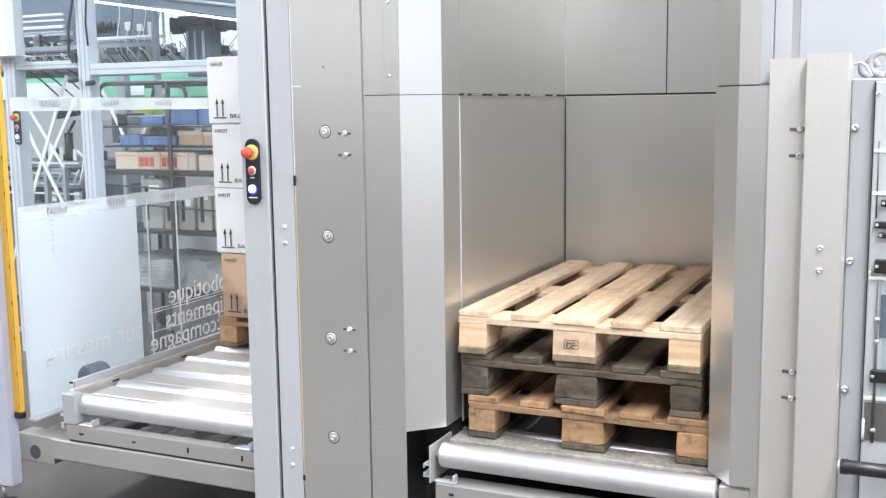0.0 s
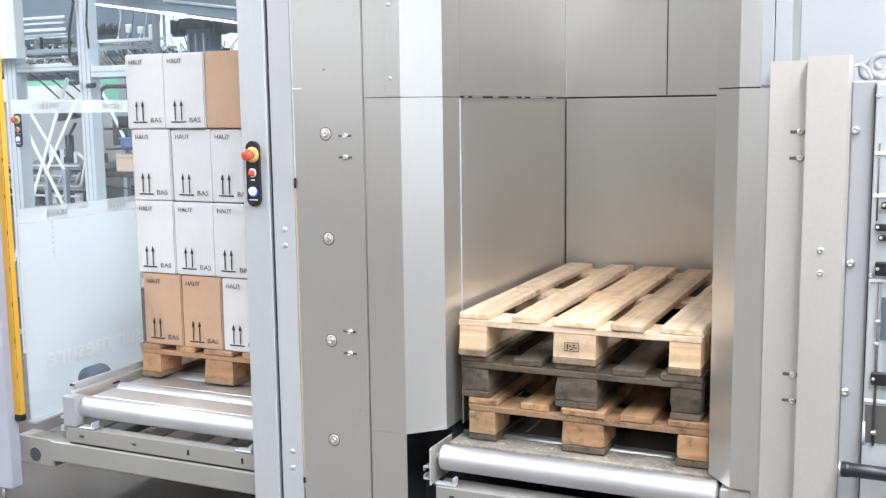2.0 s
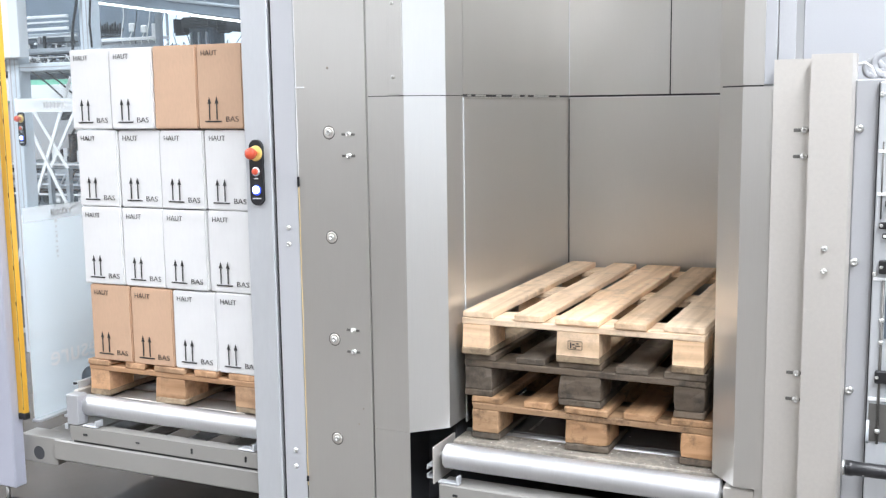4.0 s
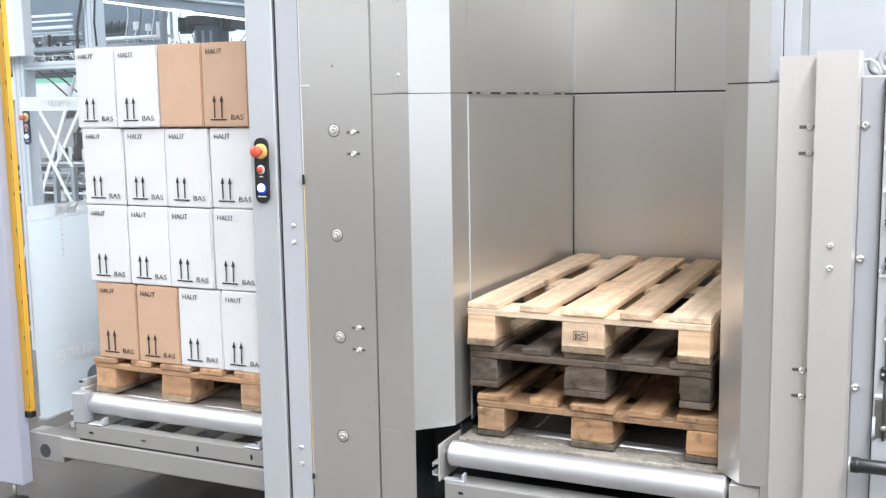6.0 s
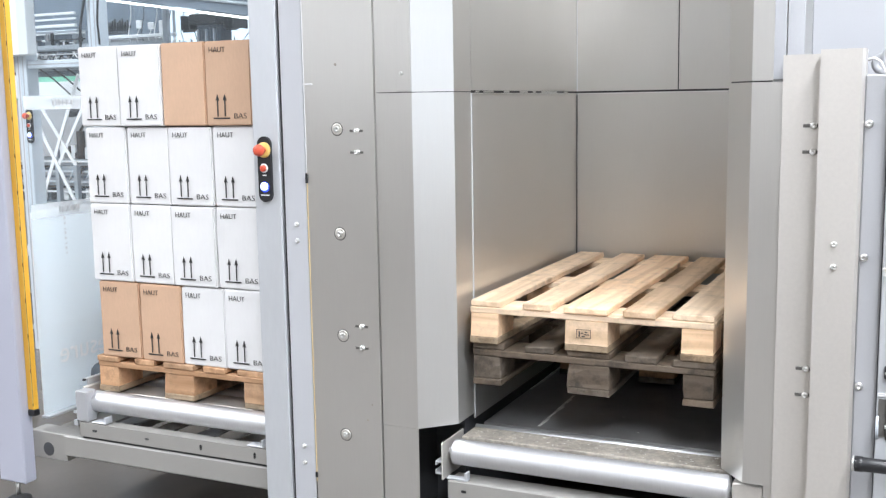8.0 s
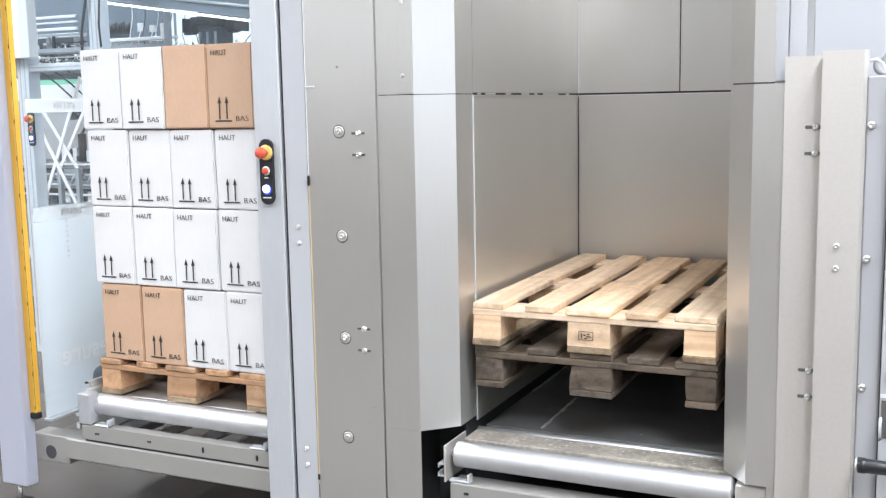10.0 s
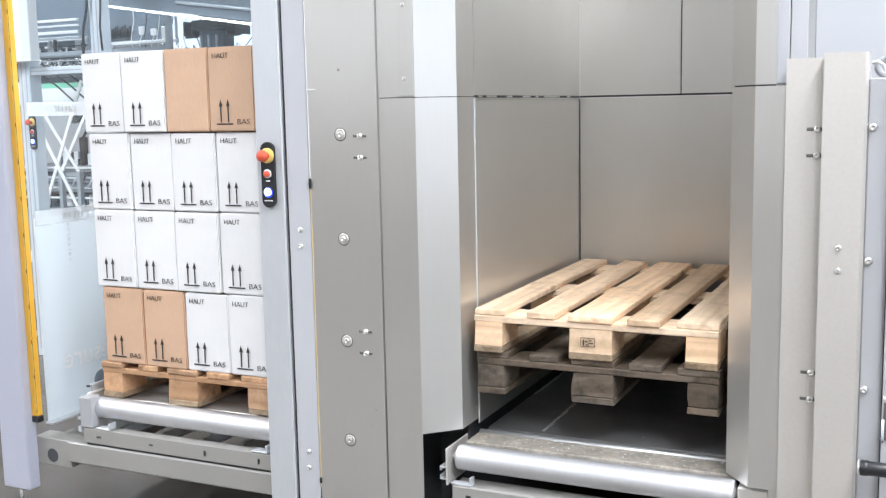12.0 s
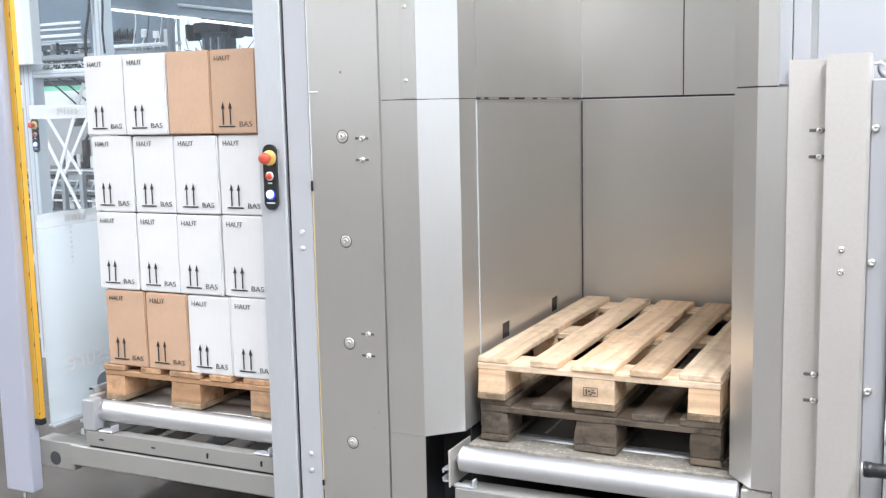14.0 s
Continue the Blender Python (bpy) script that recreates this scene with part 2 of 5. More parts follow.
def wood(name, colour, along, dirt, rough=0.7, grey=0.0):
    """Sawn softwood with grain along one axis (0 x, 1 y, 2 z), knots and grime."""
    m = bpy.data.materials.new(name)
    m.use_nodes = True
    n, l = m.node_tree.nodes, m.node_tree.links
    b = n["Principled BSDF"]
    tc, mp = n.new("ShaderNodeTexCoord"), n.new("ShaderNodeMapping")
    s = [9.0, 9.0, 9.0]
    s[along] = 0.6
    mp.inputs["Scale"].default_value = s
    info = n.new("ShaderNodeObjectInfo")
    add = n.new("ShaderNodeVectorMath")
    sc = n.new("ShaderNodeVectorMath")
    sc.operation = "SCALE"
    sc.inputs["Scale"].default_value = 37.0
    cmb = n.new("ShaderNodeCombineXYZ")
    for i in range(3):
        l.new(info.outputs["Random"], cmb.inputs[i])
    l.new(cmb.outputs[0], sc.inputs[0])
    l.new(tc.outputs["Object"], add.inputs[0]), l.new(sc.outputs[0], add.inputs[1])
    l.new(add.outputs[0], mp.inputs[0])
    g = n.new("ShaderNodeTexNoise")
    g.inputs["Scale"].default_value, g.inputs["Detail"].default_value, g.inputs["Distortion"].default_value = 3.0, 7, 0.6
    l.new(mp.outputs[0], g.inputs[0])
    st = n.new("ShaderNodeTexNoise")
    st.inputs["Scale"].default_value, st.inputs["Detail"].default_value, st.inputs["Roughness"].default_value = 13.0, 8, 0.72
    l.new(add.outputs[0], st.inputs[0])
    ramp = n.new("ShaderNodeValToRGB")
    c = colour
    ramp.color_ramp.elements[0].position, ramp.color_ramp.elements[1].position = 0.3, 0.68
    ramp.color_ramp.elements[0].color = (c[0] * 0.76, c[1] * 0.70, c[2] * 0.62, 1)
    ramp.color_ramp.elements[1].color = (min(1, c[0] * 1.15), min(1, c[1] * 1.17), min(1, c[2] * 1.18), 1)
    l.new(g.outputs[0], ramp.inputs[0])
    tone = n.new("ShaderNodeMix")
    tone.data_type = "RGBA"
    tone.blend_type = "MULTIPLY"
    tone.inputs["Factor"].default_value = 1.0
    hue = n.new("ShaderNodeValToRGB")
    hue.color_ramp.elements[0].color = (1.05, 0.95, 0.87, 1)
    hue.color_ramp.elements[1].color = (1.0, 1.0, 1.02, 1)
    scramble = n.new("ShaderNodeMath")
    scramble.operation = "FRACT"
    seven = n.new("ShaderNodeMath")
    seven.operation = "MULTIPLY"
    seven.inputs[1].default_value = 7.31
    l.new(info.outputs["Random"], seven.inputs[0]), l.new(seven.outputs[0], scramble.inputs[0])
    l.new(scramble.outputs[0], hue.inputs[0])
    l.new(ramp.outputs[0], tone.inputs["A"]), l.new(hue.outputs[0], tone.inputs["B"])
    knots = n.new("ShaderNodeTexVoronoi")
    kmap = n.new("ShaderNodeMapping")
    ks = [9.0, 9.0, 9.0]
    ks[along] = 3.2
    kmap.inputs["Scale"].default_value = ks
    l.new(add.outputs[0], kmap.inputs[0]), l.new(kmap.outputs[0], knots.inputs["Vector"])
    knots.inputs["Scale"].default_value = 1.0
    kr = n.new("ShaderNodeMapRange")
    kr.inputs["From Min"].default_value, kr.inputs["From Max"].default_value = 0.05, 0.14
    kr.inputs["To Min"].default_value, kr.inputs["To Max"].default_value = 0.75, 0.0
    l.new(knots.outputs["Distance"], kr.inputs[0])
    km = n.new("ShaderNodeMix")
    km.data_type = "RGBA"
    l.new(kr.outputs[0], km.inputs["Factor"]), l.new(tone.outputs["Result"], km.inputs["A"])
    km.inputs["B"].default_value = (c[0] * 0.42, c[1] * 0.34, c[2] * 0.28, 1)
    grime = n.new("ShaderNodeMapRange")
    grime.inputs["From Min"].default_value, grime.inputs["From Max"].default_value = 0.50, 0.66
    grime.inputs["To Max"].default_value = dirt
    l.new(st.outputs[0], grime.inputs[0])
    mx = n.new("ShaderNodeMix")
    mx.data_type = "RGBA"
    l.new(grime.outputs[0], mx.inputs["Factor"])
    l.new(km.outputs["Result"], mx.inputs["A"])
    mx.inputs["B"].default_value = (c[0] * 0.35, c[1] * 0.33, c[2] * 0.32, 1)
    hsv = n.new("ShaderNodeHueSaturation")
    r = n.new("ShaderNodeMapRange")
    r.inputs["To Min"].default_value, r.inputs["To Max"].default_value = 0.78, 1.16
    l.new(info.outputs["Random"], r.inputs[0]), l.new(r.outputs[0], hsv.inputs["Value"])
    l.new(mx.outputs["Result"], hsv.inputs["Color"])
    l.new(hsv.outputs[0], b.inputs["Base Color"])
    b.inputs["Roughness"].default_value = rough
    bp = n.new("ShaderNodeBump")
    bp.inputs["Strength"].default_value, bp.inputs["Distance"].default_value = 0.6, 0.003
    l.new(g.outputs[0], bp.inputs["Height"]), l.new(bp.outputs[0], b.inputs["Normal"])
    return m


def wood_set(kind, colour, dirt):
    return [wood(kind + "_grain_" + a, colour, i, dirt) for i, a in enumerate("xyz")]


WOOD_FRESH = wood_set("fresh_pine", (0.83, 0.655, 0.475), 0.36)
WOOD_GREY = wood_set("weathered_grey_pine", (0.125, 0.104, 0.082), 0.9)
WOOD_BROWN = wood_set("aged_brown_pine", (0.40, 0.25, 0.14), 0.95)
WOOD_DULL = wood_set("dirty_dull_pine", (0.36, 0.28, 0.19), 0.8)
WOOD_TAN = wood_set("tan_pine", (0.55, 0.35, 0.21), 0.5)


# ---- mesh helpers ----
LOCAL = set()      # things whose parts are given in their own space; all others take world places


def thing(name, at, label, category, group="", kind="", local=False):
    ob = new(name)
    ob.empty_display_size = 0.05
    ob.location = at
    if local:
        LOCAL.add(ob.name)
    return tagged(ob, label, category, group, kind)


def part(name, bm, material, parent, label="", smooth=False):
    if isinstance(bm, bmesh.types.BMesh):
        me = bpy.data.meshes.new(name)
        bmesh.ops.recalc_face_normals(bm, faces=bm.faces)
        bm.to_mesh(me)
        bm.free()
    else:
        me = bm
    if smooth:
        for p in me.polygons:
            p.use_smooth = True
    if material and not me.materials:
        me.materials.append(material)
    ob = new(name, me)
    ob.parent = parent
    if parent is not None and parent.parent is None and parent.type == "EMPTY" and parent.name not in LOCAL:
        ob.location = -parent.location
    return tagged(ob, label)


def solid(name, bm, material, label, category, group="", kind="", smooth=False):
    """A top-level thing that is one mesh, at its place in the world."""
    ob = part(name, bm, material, None, "", smooth)
    return tagged(ob, label, category, group, kind)


def box(x0, x1, y0, y1, z0, z1, bevel=0.0, bm=None, seg=1):
    b = bmesh.new() if bm is None else bm
    v = [b.verts.new((x, y, z)) for x in (x0, x1) for y in (y0, y1) for z in (z0, z1)]
    fs = [b.faces.new([v[i] for i in f]) for f in ((0, 1, 3, 2), (4, 6, 7, 5), (0, 4, 5, 1), (2, 3, 7, 6), (0, 2, 6, 4), (1, 5, 7, 3))]
    if bevel:
        es = list({e for f in fs for e in f.edges})
        bmesh.ops.bevel(b, geom=es, offset=bevel, segments=seg, affect="EDGES", profile=0.5)
    return b


def rod(p, q, r, bm=None, seg=16, r2=None):
    b = bmesh.new() if bm is None else bm
    p, q = Vector(p), Vector(q)
    d = q - p
    m = Matrix.Translation((p + q) / 2) @ d.to_track_quat("Z", "Y").to_matrix().to_4x4()
    bmesh.ops.create_cone(b, cap_ends=True, segments=seg, radius1=r, radius2=r if r2 is None else r2, depth=d.length, matrix=m)
    return b


def lathe(profile, centre, axis, bm=None, seg=24):
    """Turn (radius, height) pairs round an axis."""
    b = bmesh.new() if bm is None else bm
    m = Matrix.Translation(centre) @ Vector(axis).to_track_quat("Z", "Y").to_matrix().to_4x4()
    rings = [[b.verts.new(m @ Vector((r * math.cos(6.28318 * k / seg), r * math.sin(6.28318 * k / seg), h))) for k in range(seg)] for r, h in profile]
    for a, c in zip(rings, rings[1:]):
        for k in range(seg):
            b.faces.new((a[k], a[(k + 1) % seg], c[(k + 1) % seg], c[k]))
    b.faces.new(rings[0]), b.faces.new(rings[-1])
    return b


def folded(line, thick, z0, z1, bm=None):
    """Sheet metal: a plan polyline with thickness to its left side, from z0 up to z1."""
    b = bmesh.new() if bm is None else bm
    pts = [Vector(p) for p in line]
    off = []
    for i, p in enumerate(pts):
        ds = [(pts[j + 1] - pts[j]).normalized() for j in (i - 1, i) if 0 <= j < len(pts) - 1]
        ns = [Vector((-d.y, d.x)) for d in ds]
        nn = sum(ns, Vector((0, 0))).normalized()
        off.append(p + nn * thick / max(0.4, nn.dot(ns[0])))
    loop = pts + off[::-1]
    lo = [b.verts.new((p.x, p.y, z0)) for p in loop]
    hi = [b.verts.new((p.x, p.y, z1)) for p in loop]
    n, k = len(loop), len(pts)
    for i in range(n):
        b.faces.new((lo[i], lo[(i + 1) % n], hi[(i + 1) % n], hi[i]))
    for i in range(k - 1):
        a, c = i, n - 1 - i
        b.faces.new((lo[a], lo[a + 1], lo[c - 1], lo[c]))
        b.faces.new((hi[a], hi[c], hi[c - 1], hi[a + 1]))
    return b


def prism(outline, m, depth, bm=None):
    """A flat outline in x, y of the matrix m, raised by depth along its z."""
    b = bmesh.new() if bm is None else bm
    lo = [b.verts.new(m @ Vector((x, y, 0))) for x, y in outline]
    hi = [b.verts.new(m @ Vector((x, y, depth))) for x, y in outline]
    n = len(outline)
    for i in range(n):
        b.faces.new((lo[i], lo[(i + 1) % n], hi[(i + 1) % n], hi[i]))
    b.faces.new(lo[::-1]), b.faces.new(hi)
    return b


def perforated(us, vs, holes, to, thick):
    """A plate in grid cells with some left out; to(u, v, w) gives the place."""
    b = bmesh.new()
    for i in range(len(us) - 1):
        for j in range(len(vs) - 1):
            if (i, j) in holes:
                continue
            c = [b.verts.new(to(u, v, w)) for u in (us[i], us[i + 1]) for v in (vs[j], vs[j + 1]) for w in (0, thick)]
            for f in ((0, 1, 3, 2), (4, 6, 7, 5), (0, 4, 5, 1), (2, 3, 7, 6), (0, 2, 6, 4), (1, 5, 7, 3)):
                b.faces.new([c[k] for k in f])
    bmesh.ops.remove_doubles(b, verts=b.verts, dist=1e-5)
    # drop the inner walls between cells
    inner = [f for f in b.faces if sum(1 for g in b.faces if g is not f and set(g.verts) == set(f.verts))]
    bmesh.ops.delete(b, geom=inner, context="FACES_ONLY")
    return b


def tube(points, r, bm=None, seg=8):
    """A bent round tube through points, with a swept ring at each."""
    b = bmesh.new() if bm is None else bm
    pts = [Vector(p) for p in points]
    rings = []
    for i, p in enumerate(pts):
        d = (pts[min(i + 1, len(pts) - 1)] - pts[max(i - 1, 0)]).normalized()
        q = d.to_track_quat("Z", "Y").to_matrix()
        rings.append([b.verts.new(p + q @ Vector((r * math.cos(6.28318 * k / seg), r * math.sin(6.28318 * k / seg), 0))) for k in range(seg)])
    for a, c in zip(rings, rings[1:]):
        best = min(range(seg), key=lambda s: sum((a[k].co - c[(k + s) % seg].co).length for k in range(seg)))
        for k in range(seg):
            b.faces.new((a[k], a[(k + 1) % seg], c[(k + 1 + best) % seg], c[(k + best) % seg]))
    b.faces.new(rings[0]), b.faces.new(rings[-1])
    return b


def lettering(text, size, thick=0.0006, thin=0.0):
    """Mesh of a word in the built-in font: x to the right, y up, at the lower left."""
    cu = bpy.data.curves.new("lettering", "FONT")
    cu.body, cu.size, cu.extrude, cu.offset = text, size, thick, -size * thin
    cu.resolution_u = 3
    ob = new("lettering", cu)
    me = bpy.data.meshes.new_from_object(ob.evaluated_get(bpy.context.evaluated_depsgraph_get()))
    bpy.data.objects.remove(ob)
    return me


def bolt_head(centre, axis, r=0.009, h=0.006, bm=None):
    return lathe(((r * 1.12, 0), (r * 1.12, 0.0012), (r, 0.0014), (r, h * 0.6), (r * 0.75, h), (r * 0.4, h), (r * 0.38, h * 0.6)), centre, axis, bm, 14)


# ---- hall ----
def hall():
    solid("floor", box(-14, 9, -9, 14, -0.2, 0), CONCRETE, "grey polished concrete factory floor", "floor", kind="structure")
    solid("wall_south", box(-14, 9, -9.2, -9, 0, CEILING), WALL, "white clad hall wall", "wall", kind="structure")
    # unseen band, added to give the steel something dark to reflect
    solid("wall_dado", box(-13.9, 8.9, -8.995, -8.96, 0, 1.75), REFLECT_BAND, "added unseen brown-grey band that darkens the steel reflections", "wall", kind="structure")
    solid("wall_east", box(9, 9.2, -9, 14, 0, CEILING), WALL, "white clad hall wall", "wall", kind="structure")
    solid("wall_west", box(-14.2, -14, -9, 14, 0, CEILING), WALL, "white clad hall wall", "wall", kind="structure")
    solid("wall_north", box(-14, 9, 14, 14.2, 0, CEILING), WALL, "white clad hall wall", "wall", kind="structure")
    b = box(-14.2, 9.2, -9.2, 14.2, CEILING, CEILING + 0.2)
    for i in range(12):
        box(-14, 9, -8.2 + i * 1.95, -8.05 + i * 1.95, CEILING - 0.24, CEILING, bm=b)
    solid("ceiling", b, ROOF, "grey sheet roof on steel beams", "ceiling", kind="structure")
    first = None
    for lx, ly in LUMINAIRES:
        if first is None:
            first = thing("ceiling_light", (lx, ly, CEILING - 0.25), "long white industrial ceiling light, lit", "ceiling light", "hall lights", local=True)
            part("housing", box(-0.27, 0.27, -1.35, 1.35, -0.03, 0.01, 0.008), PAINT_WHITE, first)
            part("diffuser", box(-0.25, 0.25, -1.3, 1.3, -0.045, -0.031), LIGHT, first)
            part("hanger", box(-0.02, 0.02, -0.9, -0.86, 0.01, 0.25), ALU, first)
            part("hanger", box(-0.02, 0.02, 0.86, 0.9, 0.01, 0.25), ALU, first)
        else:
            copy_thing(first, pose(lx, ly, CEILING - 0.25))
    # glazed bands that let the day in
    for name, m in (("window_1", pose(8.98, -2.5, 2.6, 0, 0, 90)),):
        w = thing(name, m.translation, "long bright daylight window with grey mullions", "window", kind="structure", local=True)
        w.rotation_euler = m.to_euler()
        part("window_frame", box(-4.1, 4.1, -0.03, 0.03, -1.6, -1.5), ALU, w)
        part("window_frame", box(-4.1, 4.1, -0.03, 0.03, 1.5, 1.6), ALU, w)
        for k in range(6):
            part("mullion", box(-4.1 + k * 1.62, -4.02 + k * 1.62, -0.03, 0.03, -1.5, 1.5), ALU, w)
        for k in range(5):
            part("pane", box(-4.01 + k * 1.62, -2.49 + k * 1.62, -0.008, 0.008, -1.49, 1.49), DAY, w)


hall()

# ---- pallet magazine ----
XL, XR, YB, SEAM, TOP = -0.03, 0.837, 1.25, 1.641, 3.0


def slot_bolt(parent, x, y, z, side=-1):
    """A bolt with washer at the end of a short level slot."""
    # the slot is not cut: a dark strip carries its shade
    s = part("slot", box(x - 0.026, x + 0.026, y - 0.0006, y + 0.002, z - 0.005, z + 0.005, 0.002), DARK_STEEL, parent, "slot drawn as a dark strip")
    part("bolt", bolt_head((x - side * 0.002, y - 0.0006, z), (0, -1, 0), 0.0085, 0.010), BOLT, s, "bright domed bolt", True)


def magazine():
    g = thing("pallet_magazine", (0.4, 0.55, 0), "brushed stainless steel pallet magazine with open front", "machine")
    # left guide: front strip, slanted lead-in and side wall
    lead = [(-0.262, -0.139), (-0.131, -0.139), (XL, -0.038), (XL, 0.10)]
    part("guide_panel", folded(lead, 0.004, 0.535, SEAM - 0.002), STEEL, g)
    part("guide_panel", folded(lead, 0.004, SEAM + 0.0005, TOP), STEEL, g)
    part("guide_skirt", folded(lead[:2], 0.004, 0.0, 0.534), STEEL, g)
    part("lap_strip", box(-0.182, -0.134, -0.1425, -0.1395, SEAM + 0.004, TOP, 0.0008), STEEL, g)
    for z in (1.93, 1.70, 2.16, 2.39):
        part("rivet", bolt_head((-0.166, -0.1426, z), (0, -1, 0), 0.006, 0.005), BOLT, g, smooth=True)
    # side wall with the openings of the lifting forks
    ys, zs = [0.104, 0.305, 0.38, 0.84, 0.915, YB], [0.515, 0.775, 0.835, SEAM - 0.004]
    w = part("side_wall", perforated(ys, zs, {(1, 1), (3, 1)}, lambda u, v, t: (XL - t, u, v), 0.004), STEEL, g)
    # a black block behind each opening gives the shade of its depth
    for y in (0.3425, 0.8775):
        part("fork_slot", box(XL - 0.06, XL - 0.0045, y - 0.05, y + 0.05, 0.765, 0.845), BLACK, w, "black block for the shade inside the fork opening")
    part("side_wall", box(XL - 0.004, XL, 0.104, YB, SEAM + 0.004, TOP), STEEL, g)
    # paler metal strip, the highlight on the folded edge put into its colour
    part("wall_edge", box(XL - 0.0005, XL + 0.003, 0.1, 0.105, 0.52, SEAM - 0.006), ALU, g, "folded edge with its highlight as a paler strip")
    part("seam", folded([(-0.262, -0.132), (-0.128, -0.132), (XL - 0.006, -0.034), (XL - 0.006, 0.104)], 0.002, SEAM - 0.012, SEAM + 0.012), BLACK, g)
    part("seam", folded([(XR + 0.006, 0.10), (XR + 0.006, -0.034), (0.92, -0.130), (0.97, -0.130)], 0.002, SEAM - 0.004, SEAM + 0.025), BLACK, g)
    # seam trim, with small bright pieces put in as glints
    part("seam", box(XL - 0.003, XL - 0.001, -0.03, YB, SEAM - 0.004, SEAM + 0.004), BLACK, g)
    part("seam", box(XL, XR, YB + 0.001, YB + 0.003, SEAM - 0.004, SEAM + 0.004), BLACK, g)
    part("seam_trim", box(XL + 0.003, 0.70, YB - 0.003, YB - 0.0005, SEAM - 0.008, SEAM - 0.0045), BOLT, g)
    part("seam_trim", box(XL + 0.0005, XL + 0.003, 0.104, 1.245, SEAM - 0.008, SEAM - 0.0045), BOLT, g)
    for y0, y1 in ((0.14, 0.17), (0.21, 0.30), (0.40, 0.45), (0.56, 0.64), (0.70, 0.73), (0.80, 0.98), (1.08, 1.12)):
        part("seam_glint", box(XL - 0.0008, XL + 0.0012, y0, y1, SEAM - 0.003, SEAM + 0.003), BOLT, g, "bright piece set in as a glint on the seam")
    # back wall: pallets leave below it
    part("back_panel", box(XL + 0.004, XR + 0.02, YB, YB + 0.004, 0.69, SEAM - 0.004), STEEL, g)
    part("back_panel", box(XL + 0.004, 0.4055, YB, YB + 0.004, SEAM + 0.004, TOP), STEEL, g)
    part("back_panel", box(0.4105, XR + 0.02, YB, YB + 0.004, SEAM + 0.004, TOP), STEEL, g)
    part("joint_backing", box(0.40, 0.416, YB + 0.005, YB + 0.009, SEAM + 0.004, TOP), BLACK, g)
    part("corner_joint", box(XL + 0.0005, XL + 0.0038, YB - 0.004, YB - 0.0005, 0.70, SEAM - 0.01), BLACK, g)
    # right guide
    rl = [(XR, 0.10), (XR, -0.038), (0.916, -0.139), (1.003, -0.139)]
    part("guide_panel", folded(rl, 0.004, 0.50, SEAM + 0.006), STEEL, g)
    part("guide_panel", folded(rl[:3] + [(0.972, -0.139)], 0.004, SEAM + 0.010, TOP), STEEL, g)
    part("side_wall", box(XR, XR + 0.004, 0.104, YB, 0.515, 2.93), STEEL, g)
    part("guide_skirt", folded([(0.974, -0.135), (1.003, -0.135)], 0.004, 0.0, 0.50), STEEL, g)
    part("cover_strip", box(0.966, 0.999, -0.10, -0.096, SEAM + 0.013, TOP, 0.001), PAINT_PALE, g)
    part("cover_strip", box(1.002, 1.046, -0.098, -0.094, SEAM + 0.013, TOP, 0.001), PAINT_PALE, g)
    # column left of the opening
    c = part("column", folded([(-0.527, -0.05), (-0.527, -0.145), (-0.266, -0.145), (-0.266, -0.11)], 0.004, 0, TOP), STEEL, g)
    for i in range(5):
        z = 1.525 - 0.347 * i
        part("dark_ring", lathe(((0.0226, 0), (0.0226, 0.0006)), (-0.405, -0.1451, z), (0, -1, 0), None, 24), DARK_STEEL, c)
        part("washer", lathe(((0.0192, 0), (0.0192, 0.0014), (0.015, 0.0016), (0.0125, 0.0008)), (-0.405, -0.1454, z), (0, -1, 0), None, 24), STEEL_SOFT, c, "dished steel washer", True)
        part("recessed_screw", lathe(((0.0105, 0), (0.0100, 0.005), (0.008, 0.0065), (0.004, 0.0066), (0.0035, 0.004)), (-0.405, -0.1468, z), (0, -1, 0), None, 20), BOLT, c, "recessed bright screw", True)
    for z in (1.519, 1.449, 0.867, 0.793):
        slot_bolt(c, -0.333, -0.1452, z)
    for x, z, r in ((-0.405, 1.735, 0.005), (-0.318, 0.545, 0.0035), (-0.30, 0.60, 0.003)):
        part("stain", lathe(((r, 0), (r, 0.0003)), (x, -0.1452, z), (0, -1, 0), None, 12), WORN, c, "small dark stain")
    part("cable", tube([(-0.5275, -0.1462, z) for z in (0.30, 1.0, 1.36)], 0.0016), CREAM, c, "thin cream cable")
    part("cable", tube([(-0.5275, -0.1462, z) for z in (1.38, 2.0, 3.0)], 0.0016), WHITE_BTN, c, "thin white cable")
    part("clip", box(-0.531, -0.524, -0.152, -0.1455, 1.345, 1.378, 0.001), BLACK, c)
    part("clip", box(-0.531, -0.524, -0.152, -0.1455, 0.315, 0.335, 0.001), BLACK, c)
    part("cable_tie", box(-0.53, -0.494, -0.149, -0.1455, 1.670, 1.676, 0.001), WHITE_BTN, c)
    s = part("flange", folded([(-0.618, -0.145), (-0.533, -0.145)], 0.004, 0, TOP), PAINT_PALE, g, "pale grey bolted flange")
    for z in (1.204, 1.148, 0.422, 0.363):
        part("bolt", bolt_head((-0.575, -0.1452, z), (0, -1, 0), 0.0075, 0.007), BOLT, s, "", True)
    part("gap_seal", box(-0.633, -0.6185, -0.13, -0.10, 0, TOP), RUBBER, g, "black rubber seal")
    # bracket and door post right of the opening
    br = part("bracket", folded([(0.998, -0.1415), (0.998, -0.145), (1.15, -0.145)], 0.004, 0, 1.718), STEEL_SOFT, g, "satin steel bracket plate")
